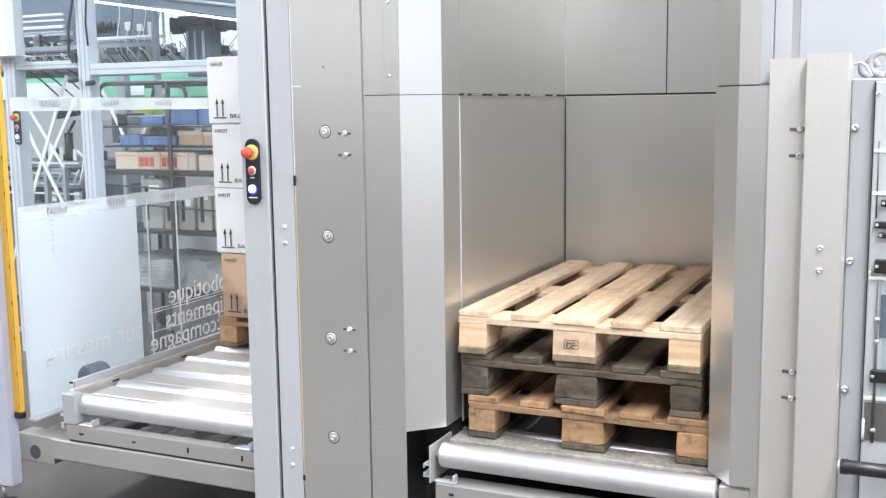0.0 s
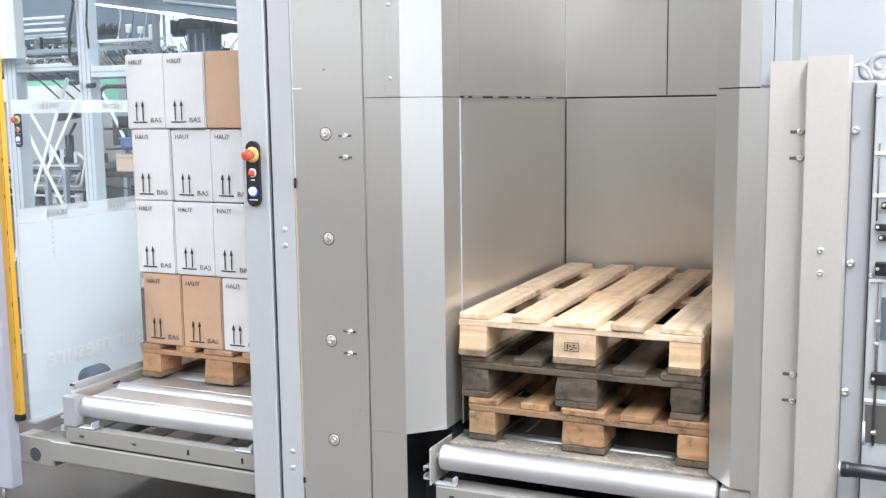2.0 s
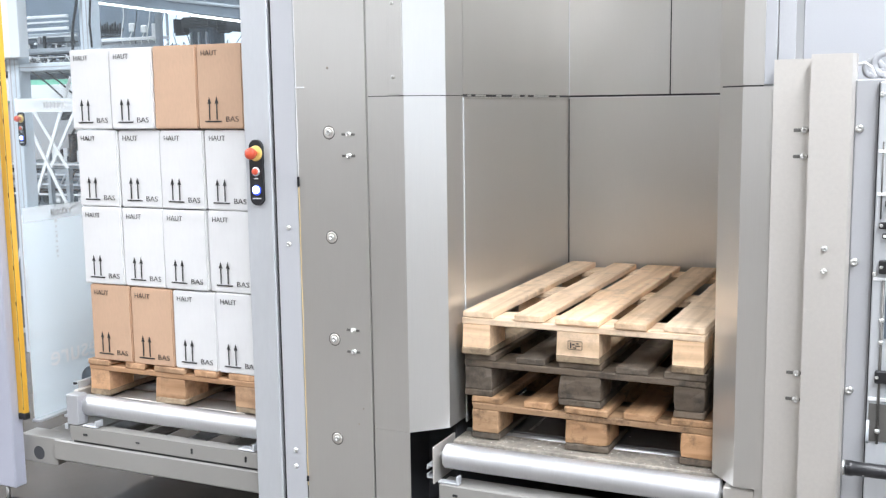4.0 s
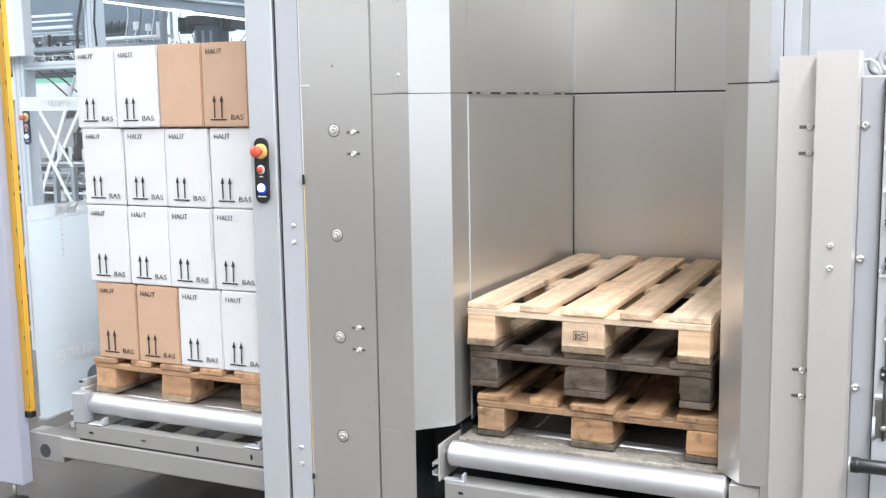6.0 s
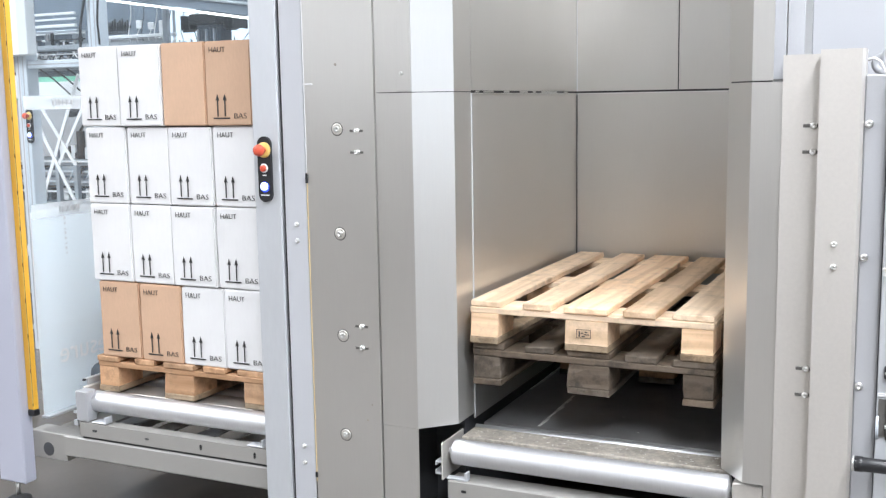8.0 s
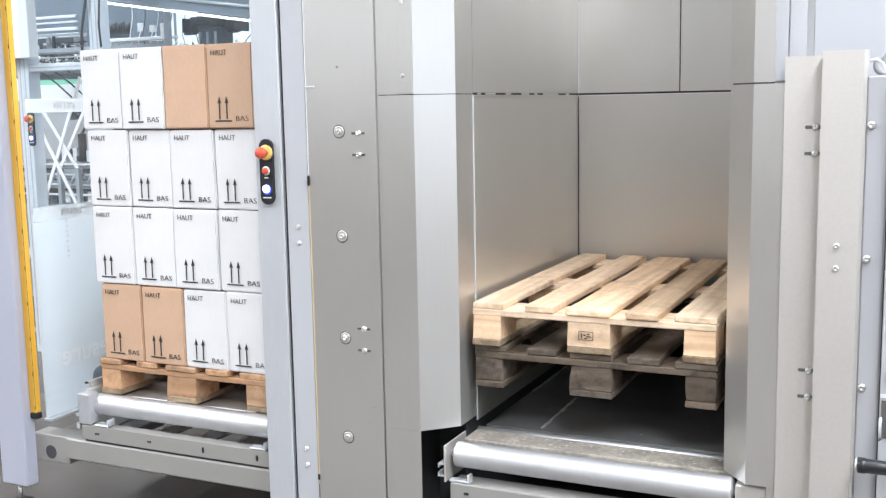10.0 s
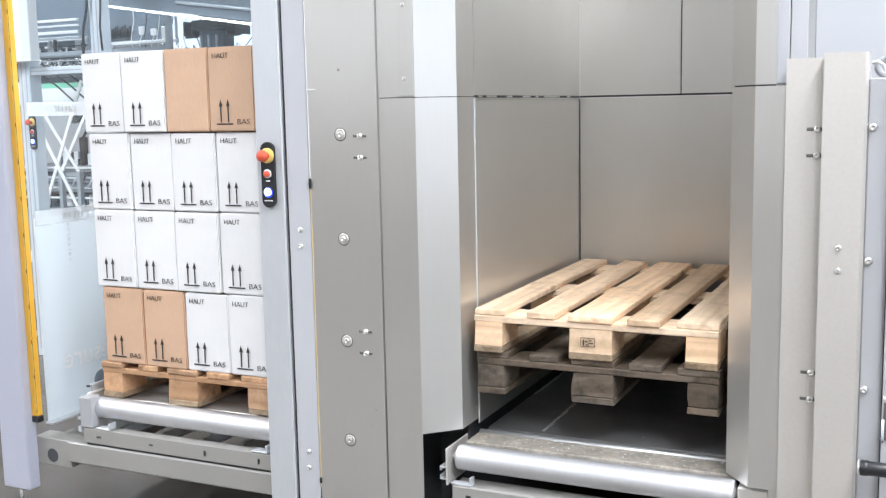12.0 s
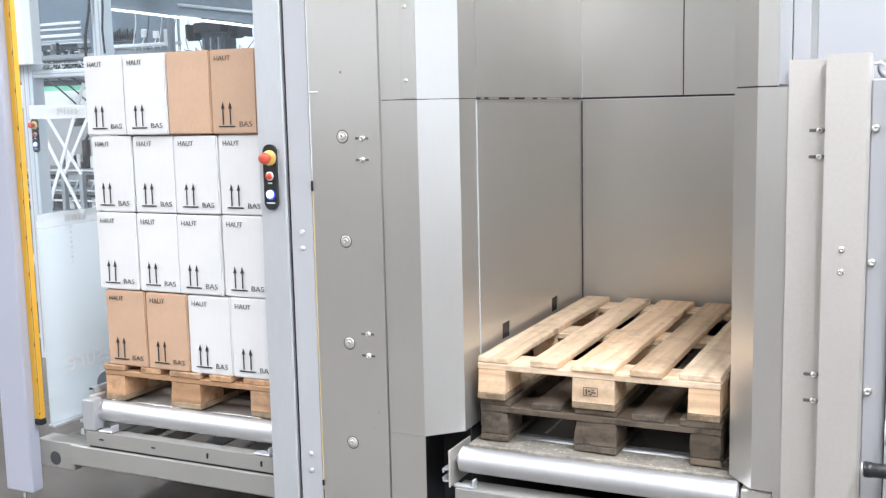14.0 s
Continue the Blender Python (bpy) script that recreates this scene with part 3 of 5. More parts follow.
    for z in (1.528, 1.457, 0.856, 0.781):
        slot_bolt(br, 1.079, -0.1455, z, -1)
    po = part("post_cover", folded([(1.098, -0.15), (1.098, -0.2), (1.2, -0.2), (1.208, -0.192), (1.208, -0.10)], 0.004, 0, 1.727), STEEL_SOFT, g, "satin steel post cover")
    part("cap", box(1.103, 1.203, -0.195, -0.10, 1.722, 1.7265), STEEL_SOFT, po)
    for z in (1.215, 1.154):
        part("bolt", bolt_head((1.147, -0.2005, z), (0, -1, 0), 0.0075, 0.007), BOLT, po, "", True)
    # added dark tunnel behind, into which the pallets are drawn; its colour holds the shade
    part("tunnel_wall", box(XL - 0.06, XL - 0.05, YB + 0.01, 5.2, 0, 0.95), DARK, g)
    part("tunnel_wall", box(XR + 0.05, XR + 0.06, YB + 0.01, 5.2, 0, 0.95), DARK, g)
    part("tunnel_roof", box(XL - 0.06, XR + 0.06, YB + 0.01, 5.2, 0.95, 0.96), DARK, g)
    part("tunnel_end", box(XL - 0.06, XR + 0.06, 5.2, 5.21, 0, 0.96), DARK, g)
    # dark plates added beside the bed, in place of the shade there
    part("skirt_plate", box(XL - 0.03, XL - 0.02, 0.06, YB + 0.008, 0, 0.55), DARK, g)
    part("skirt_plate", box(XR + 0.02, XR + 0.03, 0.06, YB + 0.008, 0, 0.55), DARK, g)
    # more dark plates that fill the shaded hollows under the guides
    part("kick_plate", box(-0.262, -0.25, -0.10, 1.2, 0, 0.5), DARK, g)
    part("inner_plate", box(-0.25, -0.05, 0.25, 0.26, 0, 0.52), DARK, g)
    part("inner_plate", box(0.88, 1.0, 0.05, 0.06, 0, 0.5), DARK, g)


magazine()


# ---- conveyors ----
def roller_mesh(length, r):
    """A roller along x from 0, with end caps and a thin axle."""
    prof = [(0.012, -0.02), (0.012, 0), (r - 0.006, 0.001), (r - 0.001, 0.004), (r, 0.009), (r, length - 0.009), (r - 0.001, length - 0.004), (r - 0.006, length - 0.001), (0.012, length), (0.012, length + 0.02)]
    b = lathe(prof, (0, 0, 0), (1, 0, 0), None, 40)
    me = bpy.data.meshes.new("roller")
    bmesh.ops.recalc_face_normals(b, faces=b.faces)
    b.to_mesh(me)
    b.free()
    for p in me.polygons:
        p.use_smooth = True
    return me


ROLLERS_LEFT, ROLLERS_RIGHT = [], []


def conveyor_right():
    g = thing("magazine_conveyor", (0.4, 0.4, 0), "low steel conveyor under the pallet stack", "conveyor")
    me = roller_mesh(0.90, 0.042)
    r = part("roller", me, ZINC, g, "bright zinc front roller")
    r.location = Vector((-0.025, -0.085, 0.455)) - g.location
    ROLLERS_RIGHT.append(r)
    part("plate", box(-0.02, 0.87, -0.036, 0.076, 0.480, 0.4935, 0.002), WORN, g, "worn dirty steel plate")
    part("edge_bar", rod((-0.02, 0.089, 0.4875), (0.87, 0.089, 0.4875), 0.0125), ZINC, g, "shiny worn rod", True)
    part("bed", box(-0.02, 0.86, 0.158, 5.1, 0.462, 0.485), BED, g, "black scuffed bed")
    rnd = random.Random(3)
    for x, y0, y1, w, steps in ((0.170, 0.185, 0.60, 0.014, 8), (-0.019, 0.62, 1.04, 0.014, 7)):
        for k in range(steps):
            d = (y1 - y0) / steps
            a = y0 + d * k
            wk = w * rnd.uniform(0.6, 1.25)
            xk = x - 0.012 * (a - y0) + rnd.uniform(-0.001, 0.001)
            part("scratch", box(xk, xk + wk, a, a + d * rnd.uniform(0.85, 1.0), 0.4852, 0.4856), SCRATCH, g, "pale scratch")
    for k in range(6):
        x, y = rnd.uniform(0.3, 0.84), rnd.uniform(0.13, 0.45)
        part("scuff", box(x, x + rnd.uniform(0.003, 0.012), y, y + rnd.uniform(0.003, 0.006), 0.4852, 0.4855), SCRATCH, g, "pale scuff")
    for k in range(70):
        x, y = rnd.uniform(0.0, 0.85), rnd.uniform(-0.03, 0.07)
        part("chip", box(x, x + rnd.uniform(0.003, 0.010), y, y + rnd.uniform(0.002, 0.005), 0.4934, 0.4937), SCRATCH, g, "bright worn chip")
    part("cross_beam", box(-0.03, 0.93, -0.135, -0.05, 0.25, 0.372, 0.004), PAINT_GREY, g)
    e = part("end_bracket", box(-0.047, -0.041, -0.145, 0.03, 0.372, 0.498, 0.002), STEEL_SOFT, g)
    part("lip", box(-0.075, -0.0475, -0.13, 0.02, 0.385, 0.390), ALU, e)
    part("lip", box(-0.075, -0.0475, -0.13, 0.02, 0.425, 0.430), ALU, e)
    part("lip", box(-0.075, -0.071, -0.13, 0.02, 0.390, 0.400), ALU, e)
    part("lip", box(-0.075, -0.071, -0.13, 0.02, 0.415, 0.425), ALU, e)
    part("clip", box(-0.035, 0.04, -0.132, -0.105, 0.3725, 0.380, 0.002), ALU, e)
    part("clip", box(0.03, 0.04, -0.132, -0.105, 0.380, 0.402, 0.002), ALU, e)
    part("end_bracket", box(0.885, 0.975, -0.125, -0.05, 0.40, 0.49, 0.004), STEEL_SOFT, g)
    for x in (0.02, 0.32, 0.62, 0.86):
        part("slot", box(x, x + 0.018, -0.1362, -0.1345, 0.335, 0.344, 0.002), BLACK, g)
    for x in (-0.02, 0.87):
        for y in (-0.09, 1.0, 2.4, 4.6):
            part("leg", box(x - 0.025, x + 0.025, y - 0.025, y + 0.025, 0, 0.249 if y < 0 else 0.46), PAINT_GREY, g)


ZL = 0.487


def conveyor_left():
    g = thing("outfeed_conveyor", (-1.2, 0.6, 0), "low roller conveyor with zinc rollers and pale frame", "conveyor")
    me = roller_mesh(0.93, 0.042)
    for i in range(12):
        y = -0.012 + 0.222 * i
        r = part("roller", me, ZINC, g)
        r.location = Vector((-1.655, y, ZL - 0.042)) - g.location
        ROLLERS_LEFT.append(r)
        if i < 11:
            part("filler_plate", box(-1.65, -0.73, y + 0.05, y + 0.172, ZL - 0.024, ZL - 0.012, 0.002), STEEL_SOFT, g)
    # side channels
    for x, s in ((-1.70, 1), (-0.68, -1)):
        c = part("side_rail", box(x - 0.012, x + 0.012, -0.02, 2.55, ZL - 0.11, ZL + 0.012, 0.002), STEEL_SOFT, g)
        if s == 1:
            part("guide_rail", box(x - 0.020, x - 0.0125, 0.013, 2.55, ZL - 0.012, ZL + 0.036, 0.002), PAINT_MID, c)
            part("guide_lip", box(x - 0.034, x - 0.0205, 0.013, 2.55, ZL + 0.026, ZL + 0.036, 0.002), ALU, c)
            part("guide_lip", box(x - 0.034, x - 0.0205, 0.013, 2.55, ZL - 0.012, ZL - 0.002, 0.002), ALU, c)
            for z in (ZL + 0.027, ZL - 0.011):
                part("lug", box(x - 0.034, x - 0.021, 0.004, 0.0125, z, z + 0.008), BLACK, c, "black end cap")
            for k in range(5):
                part("slot", box(x + 0.0121, x + 0.013, 0.2 + k * 0.45, 0.24 + k * 0.45, ZL - 0.012, ZL - 0.004), BLACK, c)
    # end block that carries the first roller
    e = part("end_block", box(-1.700, -1.640, -0.075, -0.021, ZL - 0.112, ZL + 0.010, 0.003), PAINT_MID, g, "grey bearing block")
    part("lug", box(-1.718, -1.701, -0.07, -0.06, ZL - 0.085, ZL - 0.075), ALU, e)
    part("lug", box(-1.718, -1.701, -0.07, -0.06, ZL - 0.135, ZL - 0.113), ALU, e)
    part("end_block", box(-0.722, -0.66, -0.075, -0.021, ZL - 0.125, ZL + 0.006, 0.003), STEEL_SOFT, g)
    f = part("front_channel", folded([(-1.678, -0.02), (-1.678, -0.082), (-0.66, -0.082), (-0.66, -0.02)], 0.004, 0.317, 0.373), PAINT_GREY, g)
    part("channel_top", box(-1.676, -0.66, -0.078, -0.024, 0.366, 0.3715), PAINT_GREY, f)
    for x, w, h in ((-1.612, 0.022, 0.009), (-1.35, 0.020, 0.007), (-1.088, 0.008, 0.022), (-0.845, 0.008, 0.022)):
        part("slot", box(x, x + w, -0.0832, -0.0815, 0.345 - h / 2, 0.345 + h / 2, 0.003), BLACK, f)
    # dark filler strip drawn as the shadow below the channel
    part("shadow_gap", box(-1.672, -0.66, -0.074, -0.03, 0.3062, 0.3165), BLACK_STEEL, f, "dark strip for the shadow under the channel")
    for x in (-1.58, -0.84):
        part("clip", box(x - 0.04, x + 0.03, -0.075, -0.035, 0.374, 0.380, 0.002), ALU, f)
        part("clip", box(x + 0.022, x + 0.03, -0.075, -0.035, 0.380, 0.402, 0.002), ALU, f)
    part("base_beam", box(-1.775, -0.60, -0.08, 0.0, 0.220, 0.306, 0.006), PAINT_GREY, g)
    part("base_beam", box(-1.775, -1.70, 0.003, 2.5, 0.220, 0.306, 0.006), PAINT_GREY, g)
    for y in (0.5, 1.1, 1.8):
        part("tie_bar", box(-1.697, -0.60, y, y + 0.09, 0.22, 0.30, 0.004), WORN, g)
    h = part("joint_plate", box(-1.975, -1.777, -0.058, 0.03, 0.188, 0.300, 0.003), PAINT_GREY, g)
    # no hole is cut; the dark disc paints the shade within it
    part("hole", lathe(((0.0285, 0), (0.0285, 0.0012)), (-1.878, -0.0583, 0.229), (0, -1, 0)), DARK, h, "round hole drawn as a dark disc")
    part("flange", box(-1.90, -1.777, 0.031, 0.75, 0.292, 0.300, 0.002), PAINT_GREY, h)
    # cross slats under the rollers
    for k in range(5):
        part("slat", box(-1.66 + 0.2 * k, -1.575 + 0.2 * k, 0.05, 2.4, 0.308, 0.316), STEEL_SOFT if k % 2 else PAINT_MID, g)
    for x, y in ((-1.76, 2.3), (-0.66, 2.3), (-0.66, 0.1), (-1.76, 1.2)):
        part("leg", box(x - 0.03, x + 0.03, y - 0.03, y + 0.03, 0, 0.22), PAINT_GREY, g)
    part("drive_motor", lathe(((0.03, 0), (0.05, 0.01), (0.055, 0.02), (0.055, 0.10), (0.05, 0.11), (0.02, 0.115)), (-1.80, 0.16, 0.488), (0, 1, 0)), PAINT_SLATE, g, "small slate grey motor", True)
    g.location += Vector((0.03, -0.033, 0))


conveyor_right()
conveyor_left()


# ---- posts and guards of the outfeed ----
def estop_panel(parent, x, y, z, k=1.0):
    """Black plate with mushroom button, red lamp button and lit lens; faces -y."""
    b = bmesh.new()
    r, hh = 0.0265 * k, 0.112 * k
    outline = []
    for i in range(24):
        a = 6.28318 * i / 24 + 0.131
        outline.append((r * math.cos(a), (hh - r if math.sin(a) > 0 else -(hh - r)) + r * math.sin(a)))
    prism(outline, pose(x, y, z, 90), 0.012 * k, b)
    p = part("button_panel", b, BLACK, parent, "black rounded button panel")
    f = y - 0.012 * k
    part("collar", lathe(((0.0265 * k, 0), (0.0265 * k, 0.004), (0.02, 0.006)), (x + 0.002, f, z + 0.066 * k), (0, -1, 0)), YELLOW_BTN, p, "yellow collar", True)
    part("mushroom", lathe(((0.011 * k, 0), (0.011 * k, 0.018 * k), (0.019 * k, 0.02 * k), (0.0205 * k, 0.028 * k), (0.018 * k, 0.036 * k), (0.008 * k, 0.040 * k)), (x + 0.002, f - 0.004, z + 0.066 * k), (0, -1, 0)), RED_BTN, p, "red mushroom stop button", True)
    part("ring", lathe(((0.0155 * k, 0), (0.0155 * k, 0.003), (0.0115 * k, 0.004)), (x, f, z + 0.004), (0, -1, 0)), WHITE_BTN, p, "", True)
    part("button", lathe(((0.0115 * k, 0), (0.0115 * k, 0.008), (0.009 * k, 0.010)), (x, f - 0.002, z + 0.004), (0, -1, 0)), RED_BTN, p, "small red button", True)
    part("legend", box(x - 0.008, x + 0.008, f - 0.001, f + 0.001, z - 0.022 * k, z - 0.018 * k), WHITE_BTN, p)
    part("surround", lathe(((0.0175 * k, 0), (0.0175 * k, 0.002)), (x, f, z - 0.06 * k), (0, -1, 0)), BLUE_LAMP, p, "lit blue ring")
    part("lens", lathe(((0.0135 * k, 0), (0.0135 * k, 0.005), (0.009 * k, 0.008)), (x, f - 0.002, z - 0.058 * k), (0, -1, 0)), WHITE_LAMP, p, "lit white lens", True)
    part("legend", box(x - 0.017 * k, x + 0.017 * k, f - 0.0008, f + 0.001, z - 0.090 * k, z - 0.086 * k), WHITE_BTN, p)


def guard_posts():
    a = thing("guard_post", (-0.69, -0.09, 0), "silver aluminium guard post with emergency stop panel", "post")
    part("profile", folded([(-0.742, 0.02), (-0.742, -0.141), (-0.738, -0.145), (-0.638, -0.145), (-0.634, -0.141), (-0.634, 0.02)], 0.004, 0.0, TOP), ALU, a)
    estop_panel(a, -0.690, -0.1455, 1.390)
    b = thing("guard_post", (-2.03, -0.1, 0), "blue-grey painted guard post on levelling foot", "post")
    part("profile", box(-2.075, -1.928, -0.15, -0.088, 0.085, TOP, 0.006), PAINT_BLUE, b)
    part("foot_stem", rod((-2.0, -0.125, 0.02), (-2.0, -0.125, 0.085), 0.008), BOLT, b, "", True)
    part("foot_pad", lathe(((0.05, 0), (0.05, 0.012), (0.02, 0.024)), (-2.0, -0.125, 0), (0, 0, 1)), RUBBER, b, "black foot pad", True)
    l = thing("light_curtain", (-1.925, -0.08, 0.36), "yellow safety light curtain strip on the post", "light curtain")
    part("housing", box(-1.9275, -1.893, -0.112, -0.085, 0.392, 2.9, 0.003), YELLOW, l)
    part("lens_strip", box(-1.8985, -1.8945, -0.1128, -0.1115, 0.41, 2.88), BLACK, l)
    for k in range(17):
        part("lens_bar", box(-1.8978, -1.8952, -0.1136, -0.1129, 0.42 + k * 0.145, 0.548 + k * 0.145), YELLOW_BTN, l)
    part("end_cap", box(-1.9276, -1.890, -0.115, -0.082, 0.366, 0.393, 0.004), BLACK, l)


guard_posts()


def glass_guard():
    g = thing("glass_guard", (-1.9, 1.2, 0.3), "clear polycarbonate guard with frosted tape bands and white lettering", "guard panel")
    for y0, y1 in ((-0.05, 0.715), (0.72, 0.925), (0.93, 1.9), (1.905, 3.0)):
        p = part("pane", box(-1.903, -1.898, y0, y1, 0.352, 2.9), GLASS, g)
        p.visible_shadow = False
    for y in (0.7175, 0.9275, 1.9025):
        part("joint", box(-1.904, -1.897, y - 0.0025, y + 0.0025, 0.352, 1.19), ALU, g)
    part("bottom_rail", box(-1.92, -1.88, -0.05, 3.0, 0.340, 0.351, 0.002), ALU, g)
    part("post", box(-1.925, -1.875, 3.0, 3.06, 0.0, 2.9, 0.003), ALU, g)
    part("leg", box(-1.925, -1.875, 2.2, 2.25, 0.0, 0.339, 0.003), ALU, g)
    for z0, z1 in ((1.605, 1.66), (1.165, 1.225)):
        t = part("tape_band", box(-1.8975, -1.897, -0.05, 3.0, z0, z1), FROST, g, "frosted tape band")
        t.visible_shadow = False
        y = 0.10
        while y < 2.9:
            for k in range(6):
                part("print_bar", box(-1.8968, -1.8962, y + k * 0.02, y + k * 0.02 + 0.013, z0 + 0.016, z0 + 0.041), INK_GREY, t)
            y += 0.36
    # vinyl words, set to be read from the far side
    for text, y, z, size in (("Robotique", 1.385, 0.672, 0.130), ("Equipements", 1.455, 0.560, 0.126), ("sur", 0.635, 0.552, 0.126), ("mesure", 0.425, 0.552, 0.126), ("Accompagne", 1.345, 0.466, 0.126)):
        o = part("lettering", lettering(text, size), FILM_WHITE, g, "white vinyl words")
        o.matrix_local = Matrix.Translation(Vector((-1.8962, y, z)) - g.location) @ Matrix(((0, 0, -1, 0), (-1, 0, 0, 0), (0, 1, 0, 0), (0, 0, 0, 1)))
    for z in (0.662, 0.648, 0.555):
        part("rule", box(-1.8968, -1.8962, 0.70, 1.4, z, z + 0.004), FILM_WHITE, g)
    # small upright writing, too fine to read
    for k in range(8):
        part("print_bar", box(-1.8968, -1.8962, 0.118 + 0.002 * (k % 2), 0.130, 1.150 - 0.021 * k, 1.162 - 0.021 * k - 0.003 * (k % 3)), INK_PALE, g)
    s = thing("white_sheet", (-1.93, 0.3, 0.352), "plain white sheet behind the clear guard", "panel")
    part("sheet", box(-1.912, -1.907, -0.045, 0.655, 0.352, 1.195, 0.001), SHEET_WHITE, s)


glass_guard()


# ---- pallets ----
def pallet_parts(g, woods, seed, runner):
    """Nine-block pallet, 0.8 by 1.2 by 0.144 m: deck boards on cross boards, blocks, runners."""
    rnd = random.Random(seed)
    wx, wy, wz = woods
    worn = seed in (2, 3)

    def piece(name, x0, x1, y0, y1, z0, z1, mat, rough=0.004):
        b = box(x0, x1, y0, y1, z0, z1)
        long = 1 if (y1 - y0) > (x1 - x0) else 0
        if max(x1 - x0, y1 - y0) > 0.3:
            es = [e for e in b.edges if abs((e.verts[0].co - e.verts[1].co)[long]) > 0.3]
            bmesh.ops.subdivide_edges(b, edges=es, cuts=15, use_grid_fill=True)
        elif worn:
            bmesh.ops.subdivide_edges(b, edges=b.edges[:], cuts=4, use_grid_fill=True)
        bmesh.ops.bevel(b, geom=[e for e in b.edges if e.calc_face_angle(0) > 1], offset=0.003, segments=1, affect="EDGES")
        if worn:
            # broken corners and splintered ends
            ends = [Vector((x, y, z)) for x in (x0, x1) for y in (y0, y1) for z in (z0, z1)]
            for e in rnd.sample(ends, 3):
                deep = rnd.uniform(0.002, 0.007)
                for v in b.verts:
                    d = (v.co - e).length
                    if d < 0.028:
                        v.co += ((Vector(((x0 + x1) / 2, (y0 + y1) / 2, (z0 + z1) / 2)) - e).normalized()) * deep * (1 - d / 0.028)
        for v in b.verts:
            n = noise.noise_vector(v.co * 14 + Vector((seed * 3.1, 0, 0))) * 0.6 + noise.noise_vector(v.co * 75) * 0.7
            v.co += Vector((n.x, n.y, n.z * 0.2)) * rough
        return part(name, b, mat, g)

    j = lambda s: rnd.uniform(-s, s)
    for x0, x1 in ((0.0, 0.108), (0.185, 0.285), (0.328, 0.473), (0.520, 0.624), (0.672, 0.80)):
        piece("deck_board", x0, x1 + j(0.002), 0.0 + j(0.006), 1.2 + j(0.006), 0.1225, 0.144 + j(0.0008), wy, 0.003)
    for y in (0.0, 0.5275, 1.055):
        piece("cross_board", 0.0 + j(0.003), 0.80 + j(0.003), y + 0.002, y + 0.145, 0.100, 0.122, wx, 0.003)
    for y in (0.0, 0.5275, 1.055):
        for x0, x1 in ((0.002, 0.098), (0.330, 0.470), (0.702, 0.798)):
            piece("block", x0, x1, y + 0.003 + j(0.003), y + 0.143, 0.0225, 0.0995, wx, 0.004)
    for x0, x1 in ((0.0, 0.10), (0.328, 0.472), (0.70, 0.80)):
        piece("runner", x0, x1, 0.0 + j(0.006), 1.2 + j(0.006), 0.0, 0.022, runner)


def pallet(label, woods, seed, group, runner):
    g = thing("pallet", (0, 0, 0), label, "pallet", group, local=True)
    pallet_parts(g, woods, seed, runner[1])
    return g


PALLET_TOP = pallet("fresh pale pine pallet on top of the stack", WOOD_FRESH, 1, "stacked pallets", WOOD_DULL)
PALLET_MID = pallet("weathered dark grey wooden pallet in the stack", WOOD_GREY, 2, "stacked pallets", WOOD_GREY)
PALLET_LOW = pallet("aged brown wooden pallet at the bottom of the stack", WOOD_BROWN, 3, "stacked pallets", WOOD_GREY)
PALLET_LOAD = pallet("tan wooden pallet under stacked cartons", WOOD_TAN, 4, "", WOOD_DULL)
# burnt-in mark on the centre block of the top pallet
def brand_mark():
    b = bmesh.new()
    for x0, x1, z0, z1 in ((-0.024, 0.024, 0.0285, 0.030), (-0.024, 0.024, 0.0015, 0.003), (-0.024, -0.0225, 0.003, 0.0285), (0.0225, 0.024, 0.003, 0.0285), (-0.016, -0.012, 0.006, 0.024), (-0.009, -0.001, 0.016, 0.020), (0.002, 0.018, 0.012, 0.015), (-0.006, 0.004, 0.006, 0.009), (0.004, 0.012, 0.020, 0.023)):
        box(x0, x1, -0.0004, 0.0004, z0, z1, bm=b)
    o = part("burnt_mark", b, INK, PALLET_TOP, "small burnt stamp")
    o.location = (0.392, -0.0015, 0.043)


brand_mark()

# ---- cartons on the load ----
BW, BD, BH = 0.2, 0.3, 0.3045
WORD_UP, WORD_DOWN = lettering("HAUT", 0.027, thin=0.014), lettering("BAS", 0.028, thin=0.014)
for v in WORD_DOWN.vertices:
    v.co.x *= 1.22


def arrows():
    b = bmesh.new()
    m = Matrix(((1, 0, 0, 0), (0, 0, 1, 0), (0, 1, 0, 0), (0, 0, 0, 1)))
    for x in (0.0, 0.032):
        prism([(x - 0.0026, 0.009), (x + 0.0026, 0.009), (x + 0.0026, 0.067), (x + 0.0082, 0.065), (x, 0.090), (x - 0.0082, 0.065), (x - 0.0026, 0.067)], m, 0.0008, b)
    prism([(-0.02, 0), (0.052, 0), (0.052, 0.005), (-0.02, 0.005)], m, 0.0008, b)
    me = bpy.data.meshes.new("arrow_mark")
    bmesh.ops.recalc_face_normals(b, faces=b.faces)
    b.to_mesh(me)
    b.free()
    return me


ARROWS = arrows()
for me in (WORD_UP, WORD_DOWN, ARROWS):
    me.materials.append(INK)


